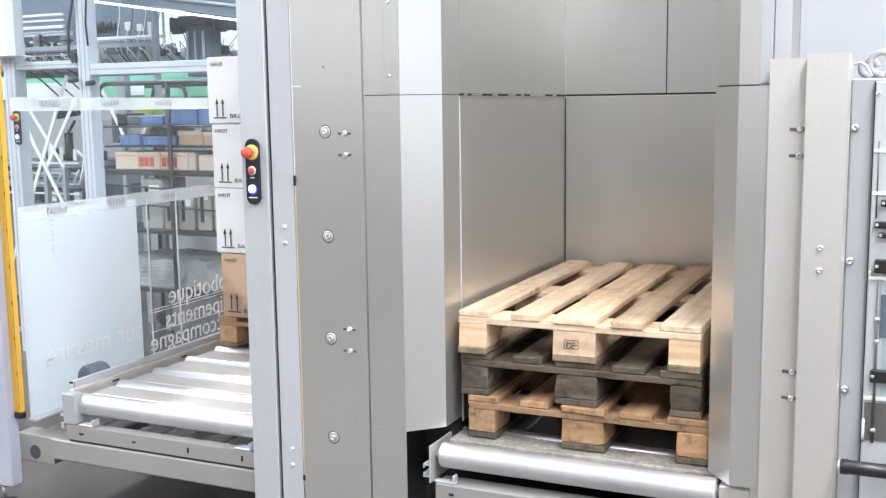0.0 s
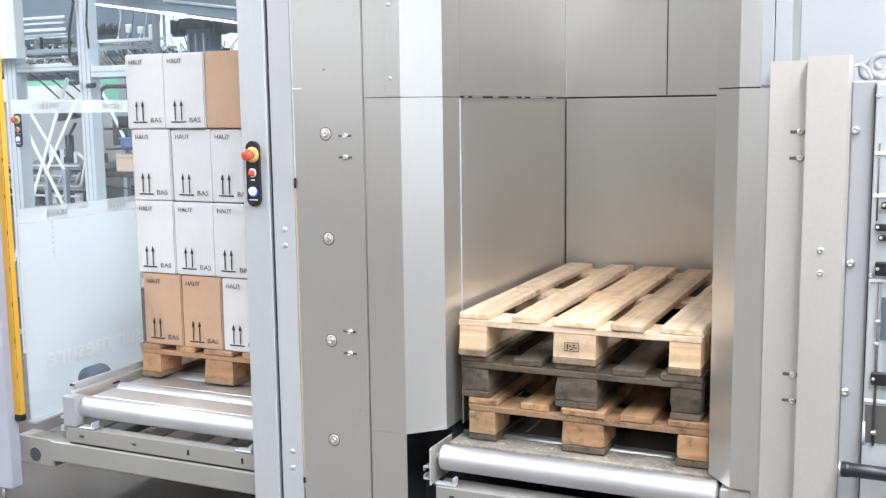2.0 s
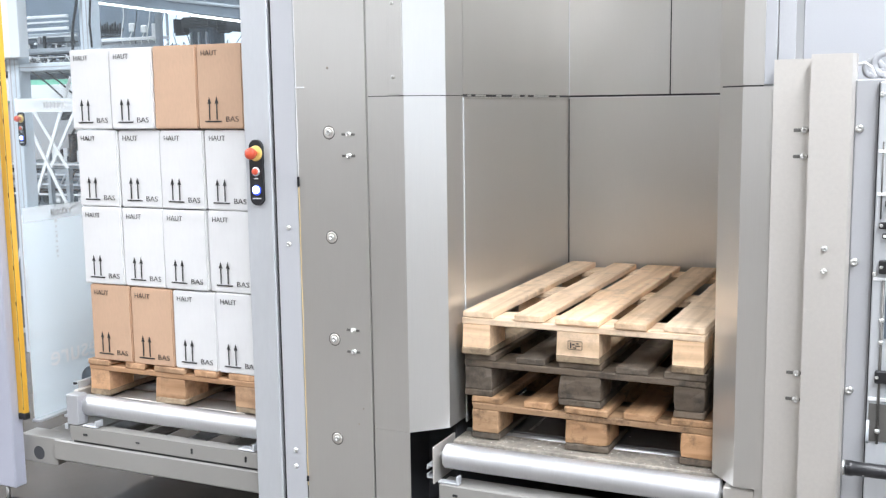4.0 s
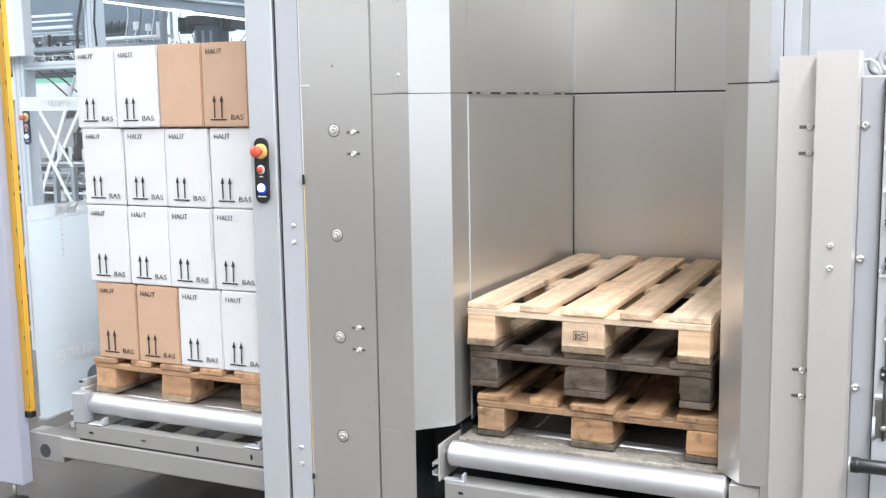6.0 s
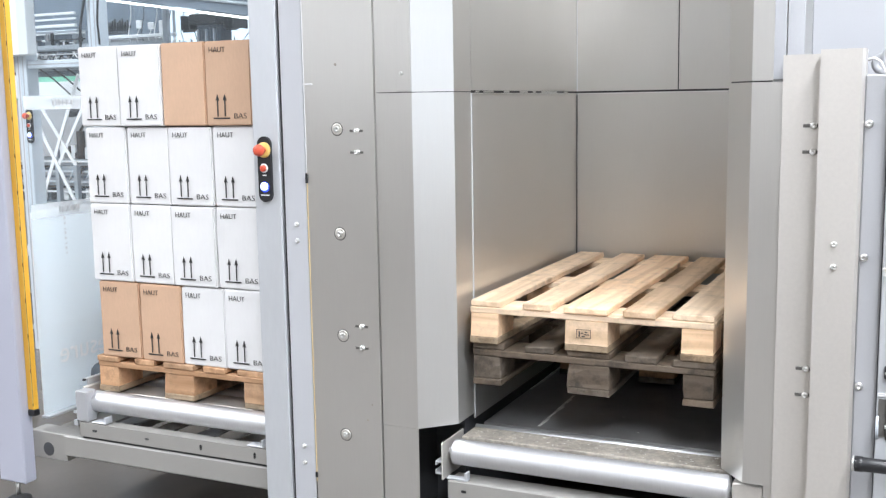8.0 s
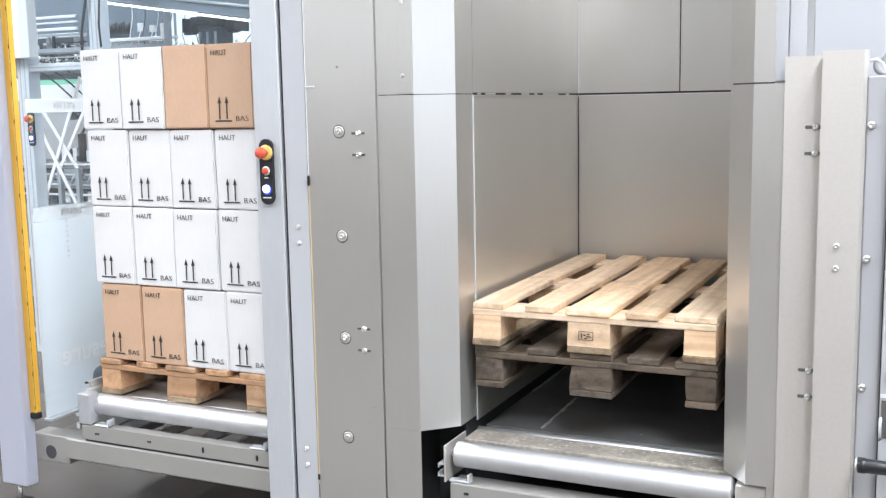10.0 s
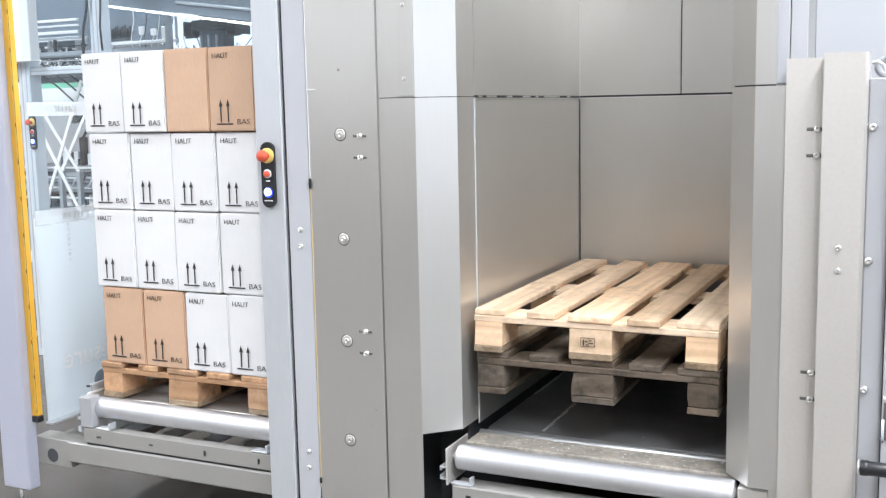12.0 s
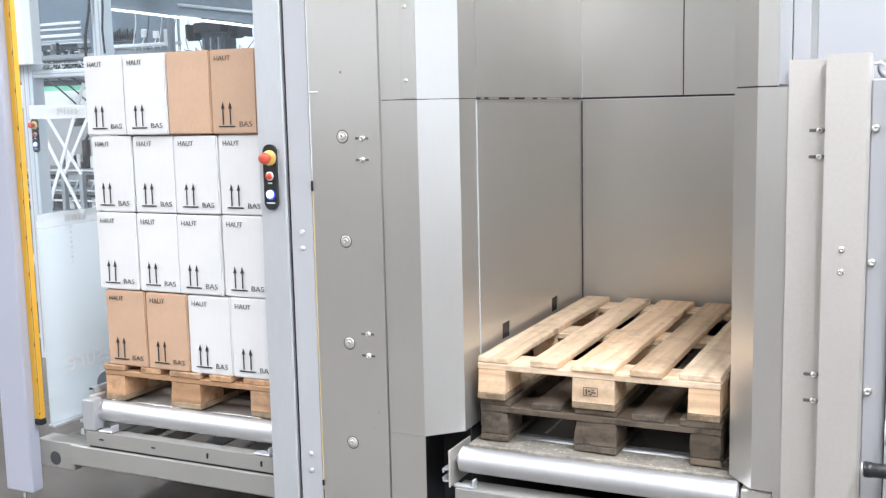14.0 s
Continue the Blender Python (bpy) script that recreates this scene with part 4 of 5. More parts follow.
def carton_body(seed, top):
    rnd = random.Random(seed)
    b = box(0.0012, BW - 0.0012, 0.001, BD - 0.001, 0.0003, BH - top - 0.001 * (seed % 3))
    bmesh.ops.subdivide_edges(b, edges=b.edges[:], cuts=3, use_grid_fill=True)
    bmesh.ops.bevel(b, geom=[e for e in b.edges if e.calc_face_angle(0) > 1], offset=0.0045, segments=2, affect="EDGES")
    for v in b.verts:
        n = noise.noise_vector(v.co * 6 + Vector((seed * 5.3, 0, 0)))
        v.co += Vector((n.x * 0.0012, n.y * 0.0022, 0))
    me = bpy.data.meshes.new("body")
    bmesh.ops.recalc_face_normals(b, faces=b.faces)
    b.to_mesh(me)
    b.free()
    return me


BODIES = {}
for brown in (False, True):
    for k in range(4):
        for low in (False, True):
            BODIES[brown, k, low] = carton_body(k + 10 * brown, 0.0125 if low else 0.0022)
            BODIES[brown, k, low].materials.append(CARTON_BROWN if brown else CARTON_WHITE)
LOAD = []        # (thing, its place on the pallet)


def carton(x, y, z, brown, printed, k, low):
    col = "brown kraft" if brown else "white"
    g = thing("carton", (0, 0, 0), (col + " carton with black arrows, stacked on pallet") if printed else ("plain " + col + " carton stacked on pallet"), "carton", "cartons of the load", local=True)
    part("body", BODIES[brown, k % 4, low], None, g)
    if printed:
        for nm, me, px, pz in (("lettering", WORD_UP, 0.022, BH - (0.0515 if low else 0.0435)), ("lettering", WORD_DOWN, 0.121, 0.025)):
            o = part(nm, me, None, g)
            o.matrix_local = pose(px, -0.0012, pz, 90)
        o = part("arrow_mark", ARROWS, None, g)
        o.location = (0.053, -0.0022, 0.024)
    LOAD.append((g, (x, y, z)))


def build_load():
    rnd = random.Random(7)
    for layer in range(4):
        z = 0.1445 + layer * (BH + 0.0002) - (0.009 if layer == 3 else 0)
        for row in range(4):
            for c in range(4):
                brown = (layer == 0 and c < 2) or (layer == 3 and c > 1)
                plain = row > 0 or (layer == 3 and c == 2)
                shift = -0.012 if layer == 3 else rnd.uniform(-0.003, 0.003)
                x = 0.002 + c * 0.2008 + shift + (0.024 if layer == 0 else 0.0)
                carton(x, 0.004 + row * (BD + 0.001) + ((rnd.uniform(-0.004, 0.006) - (0.008 if layer == 3 else 0)) if row == 0 else 0.006), z, brown if row == 0 else (row + c + layer) % 3 == 0, not plain, layer * 4 + c + row, layer == 2)


build_load()


# ---- control cabinet right of the magazine ----
def cabinet():
    g = thing("control_cabinet", (1.5, 0.05, 0), "grey control cabinet with glazed door and eyebolts", "cabinet")
    b = part("body", box(1.2085, 2.0, -0.190, 0.35, 0.05, 1.66, 0.004), PAINT_MID, g)
    part("plinth", box(1.23, 1.98, -0.16, 0.33, 0.0, 0.05), BLACK_STEEL, b)
    for z in (1.533, 1.182, 0.833):
        part("bolt", bolt_head((1.222, -0.1905, z), (0, -1, 0), 0.0095, 0.009), BOLT, b, "", True)
    d = part("door", box(1.268, 1.99, -0.208, -0.192, 0.08, 1.652, 0.003), ALU, g, "aluminium framed door")
    part("window", box(1.31, 1.95, -0.2095, -0.2082, 0.70, 1.50), GLASS, d)
    part("seal", box(1.2655, 1.2675, -0.206, -0.192, 0.08, 1.652), BLACK, d)
    for x, z0, z1 in ((1.292, 1.332, 1.350), (1.279, 1.276, 1.293), (1.288, 1.250, 1.264), (1.283, 1.158, 1.194), (1.284, 0.866, 0.900)):
        t = part("terminal", box(x, x + 0.075, -0.226, -0.2085, z0, z1, 0.003), BLACK, d, "black hinge block")
        part("screw", bolt_head((x + 0.006, -0.2262, (z0 + z1) / 2), (0, -1, 0), 0.004, 0.003), BOLT, t, "", True)
    part("rail", rod((1.296, -0.215, 0.70), (1.296, -0.215, 1.14), 0.0035), DARK_STEEL, d, "thin steel rod", True)
    part("rail", rod((1.282, -0.2105, 1.30), (1.282, -0.2105, 1.50), 0.002), DARK_STEEL, d, "thin steel rod", True)
    for z in (1.035, 0.975, 0.735):
        part("clamp", lathe(((0.004, -0.006), (0.007, -0.004), (0.007, 0.004), (0.004, 0.006)), (1.296, -0.215, z), (0, 0, 1)), BOLT, d, "bright rod clamp", True)
    for z in (1.138, 0.815, 1.36, 1.47):
        part("crossbar", box(1.270, 1.98, -0.2125, -0.2085, z, z + 0.010, 0.001), PAINT_WHITE, d)
    part("dark_pane", box(1.273, 1.97, -0.2105, -0.2085, 0.705, 0.808), DARK_STEEL, d, "dark inner panel")
    part("dark_pane", box(1.302, 1.97, -0.2105, -0.2085, 0.985, 1.10), PAINT_SLATE, d, "dark inner panel")
    part("latch", tube([(1.272, -0.209, 0.70), (1.272, -0.222, 0.715), (1.272, -0.222, 0.745), (1.272, -0.209, 0.76)], 0.004), ALU_PALE, d, "small bright pull", True)
    for z in (1.155, 1.62):
        part("screw", bolt_head((1.274, -0.2085, z), (0, -1, 0), 0.006, 0.006), BOLT, d, "", True)
    # eyebolts on top
    for x, y, r in ((1.272, 0.0, 0.03), (1.236, 0.12, 0.022)):
        bm = bmesh.new()
        pts = [(x + r * math.cos(6.28318 * i / 20), y, 1.695 + r * math.sin(6.28318 * i / 20) + (r - 0.022)) for i in range(21)]
        tube(pts, 0.0095, bm, 8)
        rod((x, y, 1.661), (x, y, 1.68), 0.012, bm)
        part("eyebolt", bm, PAINT_MID, g, "zinc lifting eyebolt", True)
    part("hose", tube([(1.20, -0.06, 1.70), (1.222, -0.06, 1.706), (1.238, -0.06, 1.695), (1.25, -0.06, 1.668)], 0.004), WHITE_BTN, g, "thin white hose", True)
    h = part("push_handle", lathe(((0.016, 0), (0.021, 0.002), (0.021, 0.02), (0.019, 0.022), (0.019, 0.2), (0.021, 0.203), (0.021, 0.22)), (1.222, -0.26, 0.640), (1, 0, 0)), BLACK, g, "black grip handle", True)
    part("handle_cap", lathe(((0.021, 0), (0.021, 0.004), (0.012, 0.006)), (1.221, -0.26, 0.640), (-1, 0, 0)), BOLT, h, "bright cap", True)
    part("handle_arm", tube([(1.40, -0.26, 0.64), (1.42, -0.24, 0.63), (1.43, -0.20, 0.61)], 0.014), BLACK, h, "", True)


cabinet()


def side_machine():
    """Plain clad enclosure behind the cabinet."""
    g = thing("machine_enclosure", (2.6, 1.2, 0), "large pale grey clad machine enclosure", "machine")
    part("cladding", box(0.992, 2.18, 0.62, 0.66, 0, TOP + 0.2, 0.004), PAINT_PALE, g)
    part("cladding", box(2.19, 4.6, 0.62, 0.66, 0, TOP + 0.2, 0.004), PAINT_PALE, g)
    part("top", box(0.992, 4.6, 0.661, 3.0, TOP + 0.15, TOP + 0.2), PAINT_PALE, g)
    part("side", box(0.992, 1.03, 0.661, 3.0, 0, TOP + 0.149), PAINT_PALE, g)


side_machine()


# ---- robot cell behind the guard ----
def post(x, y, z1, w, label="silver aluminium frame post of the robot cell"):
    g = thing("frame_post", (x, y, 0), label, "post", "cell frame")
    part("profile", box(x - w / 2, x + w / 2, y - w / 2, y + w / 2, 0.0, z1, 0.004), ALU_PALE, g)
    for s in (-0.2, 0.2):
        part("groove", box(x + s * w - 0.004, x + s * w + 0.004, y - w / 2 - 0.001, y - w / 2 + 0.001, 0.05, z1 - 0.02), PAINT_MID, g)
    return g


def cell():
    a = post(-4.025, 2.0, 3.2, 0.10)
    part("cover_box", box(-4.24, -3.868, 1.87, 1.949, 1.952, 3.1, 0.004), PAINT_WHITE, a, "pale cover box")
    estop_panel(a, -3.972, 1.9495, 1.50, 1.0)
    b = post(-3.398, 2.0, 3.2, 0.09)
    part("hanging_cable", tube([(-3.43, 1.945, 2.9), (-3.435, 1.935, 2.28), (-3.475, 1.93, 2.12), (-3.485, 1.93, 1.95), (-3.46, 1.94, 1.90)], 0.009), BLACK, b, "black hanging cable", True)
    part("hanging_cable", tube([(-3.33, 1.945, 2.9), (-3.325, 1.935, 2.28), (-3.335, 1.93, 2.14), (-3.34, 1.945, 2.0)], 0.007), BLACK, b, "black hanging cable", True)
    part("junction_box", box(-3.475, -3.445, 1.93, 1.99, 1.90, 1.96, 0.006), BLACK, b)
    for x, z in ((-3.46, 1.79), (-3.325, 1.77)):
        part("knob", rod((x - 0.03, 1.93, z), (x + 0.03, 1.93, z + 0.005), 0.016), BLACK, b, "black clamp knob", True)
    post(-1.98, 3.3, 3.2, 0.10)
    g = thing("cell_beam", (-3.2, 2.1, 1.8), "aluminium cross beams of the robot cell", "beam")
    part("beam", box(-3.974, -3.444, 1.96, 2.04, 1.869, 1.919, 0.004), ALU_PALE, g)
    part("beam", box(-3.352, -2.02, 1.96, 2.04, 1.821, 1.892, 0.004), ALU_PALE, g)
    part("groove", box(-3.352, -2.02, 1.9585, 1.9605, 1.852, 1.860), PAINT_MID, g)
    part("groove", box(-3.974, -3.444, 1.9585, 1.9605, 1.890, 1.897), PAINT_MID, g)
    # upper conveyor with clutter of valves and hoses
    u = thing("overhead_conveyor", (-4.6, 3.6, 1.9), "overhead conveyor with hoses and valve blocks", "conveyor")
    rnd = random.Random(11)
    part("frame", box(-6.6, -3.0, 3.2, 3.28, 1.93, 2.02, 0.004), ALU_CELL, u)
    part("frame", box(-6.6, -3.0, 4.0, 4.08, 1.95, 2.03, 0.004), ALU_CELL, u)
    part("back_plate", box(-7.4, -4.56, 4.10, 4.11, 1.9, 3.1), PAINT_SLATE, u, "slate grey back plate")
    part("deck", box(-6.6, -3.0, 3.285, 3.995, 2.00, 2.01), BLACK_STEEL, u)
    for i in range(90):
        x = rnd.uniform(-5.4, -3.2)
        y = rnd.uniform(3.12, 3.19)
        w, h = rnd.uniform(0.012, 0.06), rnd.uniform(0.02, 0.08)
        z = rnd.uniform(1.945, 2.02)
        part("valve_block", box(x, x + w, y, 3.199, z, z + h, 0.003), rnd.choice((ALU_CELL, BLACK, BLACK, PAINT_SLATE, PAINT_WHITE, ZINC)), u)
    for i in range(40):
        x = rnd.uniform(-5.2, -3.3)
        z = rnd.uniform(2.0, 2.12)
        dx = rnd.uniform(0.08, 0.3)
        part("hose", tube([(x, 3.15, z), (x + dx * 0.3, 3.10, z - 0.06), (x + dx * 0.7, 3.12, z - 0.08), (x + dx, 3.16, z + 0.03)], rnd.uniform(0.003, 0.007)), BLACK if i % 3 else WHITE_BTN, u, "", True)
    for x in (-6.5, -3.1):
        for y in (3.24, 4.04):
            part("leg", box(x - 0.04, x + 0.04, y - 0.04, y + 0.04, 0, 1.929), ALU_CELL, u)
    # service frame with drive housings, rails and a row of fittings
    v = thing("service_frame", (-4.2, 2.9, 2.0), "service frame with drive housings, rails and black fittings", "frame")
    for z, h in ((2.295, 0.018), (2.258, 0.012), (2.205, 0.022)):
        part("rail", box(-5.6, -4.36, 2.80, 2.82, z, z + h, 0.002), PAINT_WHITE, v)
    part("housing", box(-5.6, -4.50, 2.96, 3.06, 2.045, 2.20, 0.005), ALU_CELL, v)
    for x in (-5.0, -4.72):
        w = part("hatch", box(x, x + 0.17, 2.955, 2.962, 2.065, 2.165), PAINT_SLATE, v)
        for k in range(4):
            part("fitting", box(x + 0.02 + k * 0.035, x + 0.035 + k * 0.035, 2.945, 2.954, 2.07, 2.10 + 0.012 * (k % 3)), BLACK if k % 2 else PAINT_WHITE, w)
    part("housing", box(-4.20, -3.70, 2.96, 3.06, 1.975, 2.11, 0.005), PAINT_MID, v)
    part("hatch", box(-4.13, -3.75, 2.952, 2.959, 2.01, 2.085), PAINT_SLATE, v)
    part("rail", box(-4.36, -3.55, 2.93, 2.95, 2.112, 2.135, 0.002), PAINT_WHITE, v)
    for x in (-4.32, -4.21):
        part("bracket", box(x, x + 0.035, 2.95, 2.97, 1.95, 2.111), PAINT_WHITE, v)
    part("fitting_bar", box(-4.36, -4.02, 2.99, 3.01, 2.19, 2.21), BLACK_STEEL, v)
    for k in range(14):
        x = -4.345 + 0.024 * k
        part("fitting", rod((x, 2.985, 2.17), (x + 0.012, 2.975, 2.235 + 0.012 * (k % 3)), 0.008), BLACK, v, "", True)
        part("elbow", tube([(x, 2.985, 2.17), (x + 0.01, 2.97, 2.15), (x + 0.03, 2.965, 2.155)], 0.005), BLACK, v, "", True)
    for x, z0, z1 in ((-3.94, 2.18, 2.24), (-3.83, 2.17, 2.22), (-3.73, 2.05, 2.23)):
        part("sensor", box(x, x + 0.05, 2.97, 2.99, z0, z1, 0.004), PAINT_WHITE, v)
        part("lead", tube([(x + 0.025, 2.98, z0), (x + 0.01, 2.96, z0 - 0.06), (x + 0.04, 2.95, z0 - 0.13), (x + 0.02, 2.95, z0 - 0.2)], 0.004), WHITE_BTN, v, "", True)
    part("manifold", box(-4.30, -3.05, 3.00, 3.05, 1.955, 1.985, 0.004), ALU_CELL, v)
    for k in range(46):
        x = -4.28 + 0.0265 * k
        h = rnd.uniform(0.018, 0.065)
        part("valve", box(x, x + 0.016, 2.985, 3.04, 1.986, 1.986 + h, 0.003), (BLACK, PAINT_WHITE, ZINC, PAINT_SLATE, BLACK)[k % 5], v)
        if k % 2:
            d = rnd.uniform(0.05, 0.2)
            part("hose", tube([(x, 2.99, 1.99 + h), (x + d * 0.2, 2.95, 2.03 + h), (x + d * 0.7, 2.93, 2.01), (x + d, 2.96, 1.94)], 0.004), WHITE_BTN if k % 4 == 1 else BLACK, v, "", True)
    for k, (z, mat) in enumerate(((2.165, PAINT_WHITE), (2.12, BLACK_STEEL), (2.075, ZINC), (2.035, BLACK_STEEL), (2.015, PAINT_WHITE))):
        part("rail", box(-5.5, -4.40, 2.925 + 0.004 * k, 2.94 + 0.004 * k, z, z + 0.009, 0.002), mat, v)
    for k in range(22):
        x = -5.4 + 0.046 * k
        part("carrier", box(x, x + rnd.uniform(0.012, 0.03), 2.90, 2.924, 2.03 + rnd.uniform(0, 0.1), 2.08 + rnd.uniform(0, 0.1), 0.003), (BLACK, PAINT_WHITE, PAINT_MID)[k % 3], v)
    for k in range(7):
        x = -3.98 + 0.12 * k
        part("air_line", tube([(x, 2.97, 2.42), (x + 0.02, 2.95, 2.28), (x - 0.015, 2.95, 2.14), (x + 0.03, 2.95, 2.0)], 0.0035), BLACK if k % 2 else WHITE_BTN, v, "", True)
    for x in (-5.58, -3.56):
        part("upright", box(x - 0.02, x + 0.02, 2.83, 2.87, 0, 2.9, 0.003), ALU_CELL, v)
    for z in (2.05, 2.72):
        part("crossbar", box(-5.56, -3.58, 2.84, 2.86, z, z + 0.03), ALU_CELL, v)
    # sloping light rail and roof frame of the cell
    r = thing("cell_roof_frame", (-3.2, 2.8, 2.4), "aluminium roof frame with a lit white light rail", "frame")
    part("roof_beam", box(-6.0, -2.0, 2.3, 2.4, 2.90, 3.0), ALU_CELL, r)
    part("roof_beam", box(-6.0, -2.0, 5.1, 5.2, 2.90, 3.0), ALU_CELL, r)
    part("roof_beam", box(-3.28, -3.14, 2.401, 5.099, 2.90, 3.0), ALU_CELL, r)
    part("light_rail", rod((-3.62, 2.25, 2.316), (-2.05, 2.25, 2.078), 0.0065), LIGHT, r, "lit tube light", True)
    hood = [(-3.62, 2.33), (-2.05, 2.092), (-2.05, 2.89), (-3.62, 2.89)]
    part("hood", prism(hood, Matrix(((1, 0, 0, 0), (0, 0, 1, 2.265), (0, 1, 0, 0), (0, 0, 0, 1))), 0.02), PAINT_SLATE, r, "slate grey hood panel")
    part("hood_rail", rod((-3.0, 2.255, 2.30), (-2.05, 2.255, 2.17), 0.01), ALU_CELL, r, "", True)
    for x in (-5.9, -2.06):
        for y in (2.34, 5.16):
            part("column", box(x - 0.05, x + 0.05, y - 0.04, y + 0.04, 0, 2.899), ALU_CELL, r)
    # palletising gripper
    p = thing("gripper_head", (-3.05, 2.7, 2.2), "dark grey palletising gripper on a steel arm", "gripper")
    part("arm", box(-3.15, -2.955, 2.65, 2.80, 1.82, 2.75, 0.015), PAINT_SLATE, p)
    part("plate", box(-3.16, -2.945, 2.60, 2.84, 2.15, 2.22, 0.004), BLACK_STEEL, p)
    for x in (-3.25, -3.185, -2.90, -2.83):
        part("finger", box(x, x + 0.016, 2.62, 2.78, 2.12, 2.215, 0.003), BLACK_STEEL, p)
    for x in (-3.25, -2.90):
        part("finger_bar", box(x, x + 0.085, 2.64, 2.66, 2.105, 2.119), BLACK_STEEL, p)
    for x in (-3.12, -3.055, -2.99):
        part("rib", box(x - 0.005, x + 0.005, 2.632, 2.649, 1.85, 2.12), ALU_PALE, p)
    part("mount", rod((-3.05, 2.72, 2.751), (-3.05, 2.72, 2.899), 0.08), BLACK_STEEL, p, "", True)
    # windows far behind
    for k, (x0, x1, z0, z1) in enumerate(((-6.6, -5.35, 2.3, 3.35), (-5.15, -3.9, 2.3, 3.35), (-8.2, -6.9, 2.3, 3.35), (-9.9, -8.5, 2.3, 3.35))):
        w = thing("window_%d" % (k + 3), ((x0 + x1) / 2, 9.9, z0), "bright far window in the hall partition", "window", kind="structure")
        part("pane", box(x0 + 0.05, x1 - 0.05, 9.88, 9.89, z0 + 0.05, z1 - 0.05), DAY, w)
        part("window_frame", box(x0, x1, 9.86, 9.90, z0, z0 + 0.045), ALU_CELL, w)
        part("window_frame", box(x0, x1, 9.86, 9.90, z1 - 0.045, z1), ALU_CELL, w)
        part("mullion", box((x0 + x1) / 2 - 0.02, (x0 + x1) / 2 + 0.02, 9.86, 9.879, z0 + 0.046, z1 - 0.046), ALU_CELL, w)
    solid("wall_partition", box(-14, 1.0, 9.91, 10.05, 0, CEILING), WALL, "white partition wall of the hall", "wall", kind="structure")
    # green machine
    m = thing("green_machine", (-6.0, 6.4, 0), "pale green machine housing with dark base", "machine")
    part("housing", box(-9.0, -3.0, 6.0, 6.9, 1.72, 2.0, 0.02), GREEN, m)
    part("base", box(-9.0, -3.0, 6.05, 6.85, 0, 1.719), PAINT_MID, m)
    part("panel", box(-8.9, -7.2, 5.985, 5.999, 1.74, 1.92, 0.003), PAINT_WHITE, m)
    for k in range(3):
        part("panel", box(-6.6 + k * 1.1, -6.35 + k * 1.1, 5.985, 5.999, 1.76, 1.86, 0.003), PAINT_WHITE, m)
    # low conveyor and dark machinery behind the braces
    q = thing("infeed_machine", (-5.0, 3.9, 0), "grey infeed machine with dark cylinder and chutes", "machine")
    zt = 1.185
    part("table", box(-5.9, -4.897, 3.45, 4.3, zt - 0.05, zt, 0.006), ALU_CELL, q)
    part("slot_band", box(-5.9, -4.897, 3.47, 4.28, zt - 0.085, zt - 0.051), PAINT_SLATE, q)
    part("apron", box(-5.9, -4.897, 3.455, 4.28, zt - 0.22, zt - 0.086, 0.004), ALU_CELL, q)
    part("chain_case", box(-5.9, -4.917, 3.50, 4.26, zt - 0.36, zt - 0.221), PAINT_SLATE, q)
    for k in range(5):
        x = -5.522 + k * 0.13
        part("motor", box(x, x + 0.07, 3.46, 3.499, zt - 0.34, zt - 0.24, 0.008), BLACK if k % 2 else PAINT_WHITE, q)
    for x in (-5.8, -5.017):
        part("leg", box(x - 0.05, x + 0.05, 3.55, 3.65, 0, zt - 0.361), ALU_CELL, q)
        part("leg", box(x - 0.05, x + 0.05, 4.15, 4.25, 0, zt - 0.361), ALU_CELL, q)
    part("cylinder", rod((-5.149, 3.6, zt + 0.001), (-5.149, 3.6, 1.42), 0.035), BLACK, q, "black cylinder", True)
    part("piston_rod", rod((-5.149, 3.6, 1.42), (-4.977, 3.5, 1.517), 0.012), BLACK, q, "", True)
    part("tool_head", rod((-5.059, 3.4, 1.586), (-4.878, 3.45, 1.615), 0.05), BLACK_STEEL, q, "dark tool head", True)
    part("chute", tube([(-4.872, 3.4, 1.28), (-4.796, 3.4, 1.227), (-4.839, 3.4, 1.065), (-4.868, 3.4, 1.003)], 0.013), PAINT_WHITE, q, "white bent tube", True)
    rnd = random.Random(5)
    for k in range(16):
        x = -5.522 + rnd.uniform(0.0, 0.625)
        h = rnd.uniform(0.03, 0.12)
        part("clamp", box(x, x + rnd.uniform(0.02, 0.06), 3.6 + 0.04 * (k % 4), 3.63 + 0.04 * (k % 4), zt + 0.001, zt + h, 0.003), (PAINT_WHITE, BLACK, PAINT_SLATE)[k % 3], q)
    part("rear_guard", box(-5.9, -4.3, 4.6, 4.62, 0.5, 1.5), PAINT_WHITE, q)
    for k in range(4):
        x = -5.45 + 0.34 * k
        part("rear_unit", box(x, x + rnd.uniform(0.06, 0.13), 4.45, 4.599, 1.2 + rnd.uniform(0, 0.15), 1.5 + rnd.uniform(0, 0.22), 0.01), (PAINT_SLATE, PAINT_MID)[k % 2], q)
    for k, mat in enumerate((PAINT_WHITE, BLACK_STEEL, ALU_PALE, PAINT_SLATE, ALU_PALE, BLACK_STEEL, PAINT_WHITE)):
        z = zt - 0.02 - 0.042 * k
        part("bed_rail", box(-5.75, -4.90, 3.425 + 0.003 * (k % 2), 3.447, z, z + 0.016, 0.002), mat, q)
    for k in range(3):
        x = -5.12 + 0.09 * k
        part("link", rod((x, 3.41, zt - 0.17), (x + 0.07, 3.41, zt - 0.06), 0.008), BLACK_STEEL if k % 2 else ALU_PALE, q, "", True)
    for i in range(4):
        x = -5.15 + i * 0.15
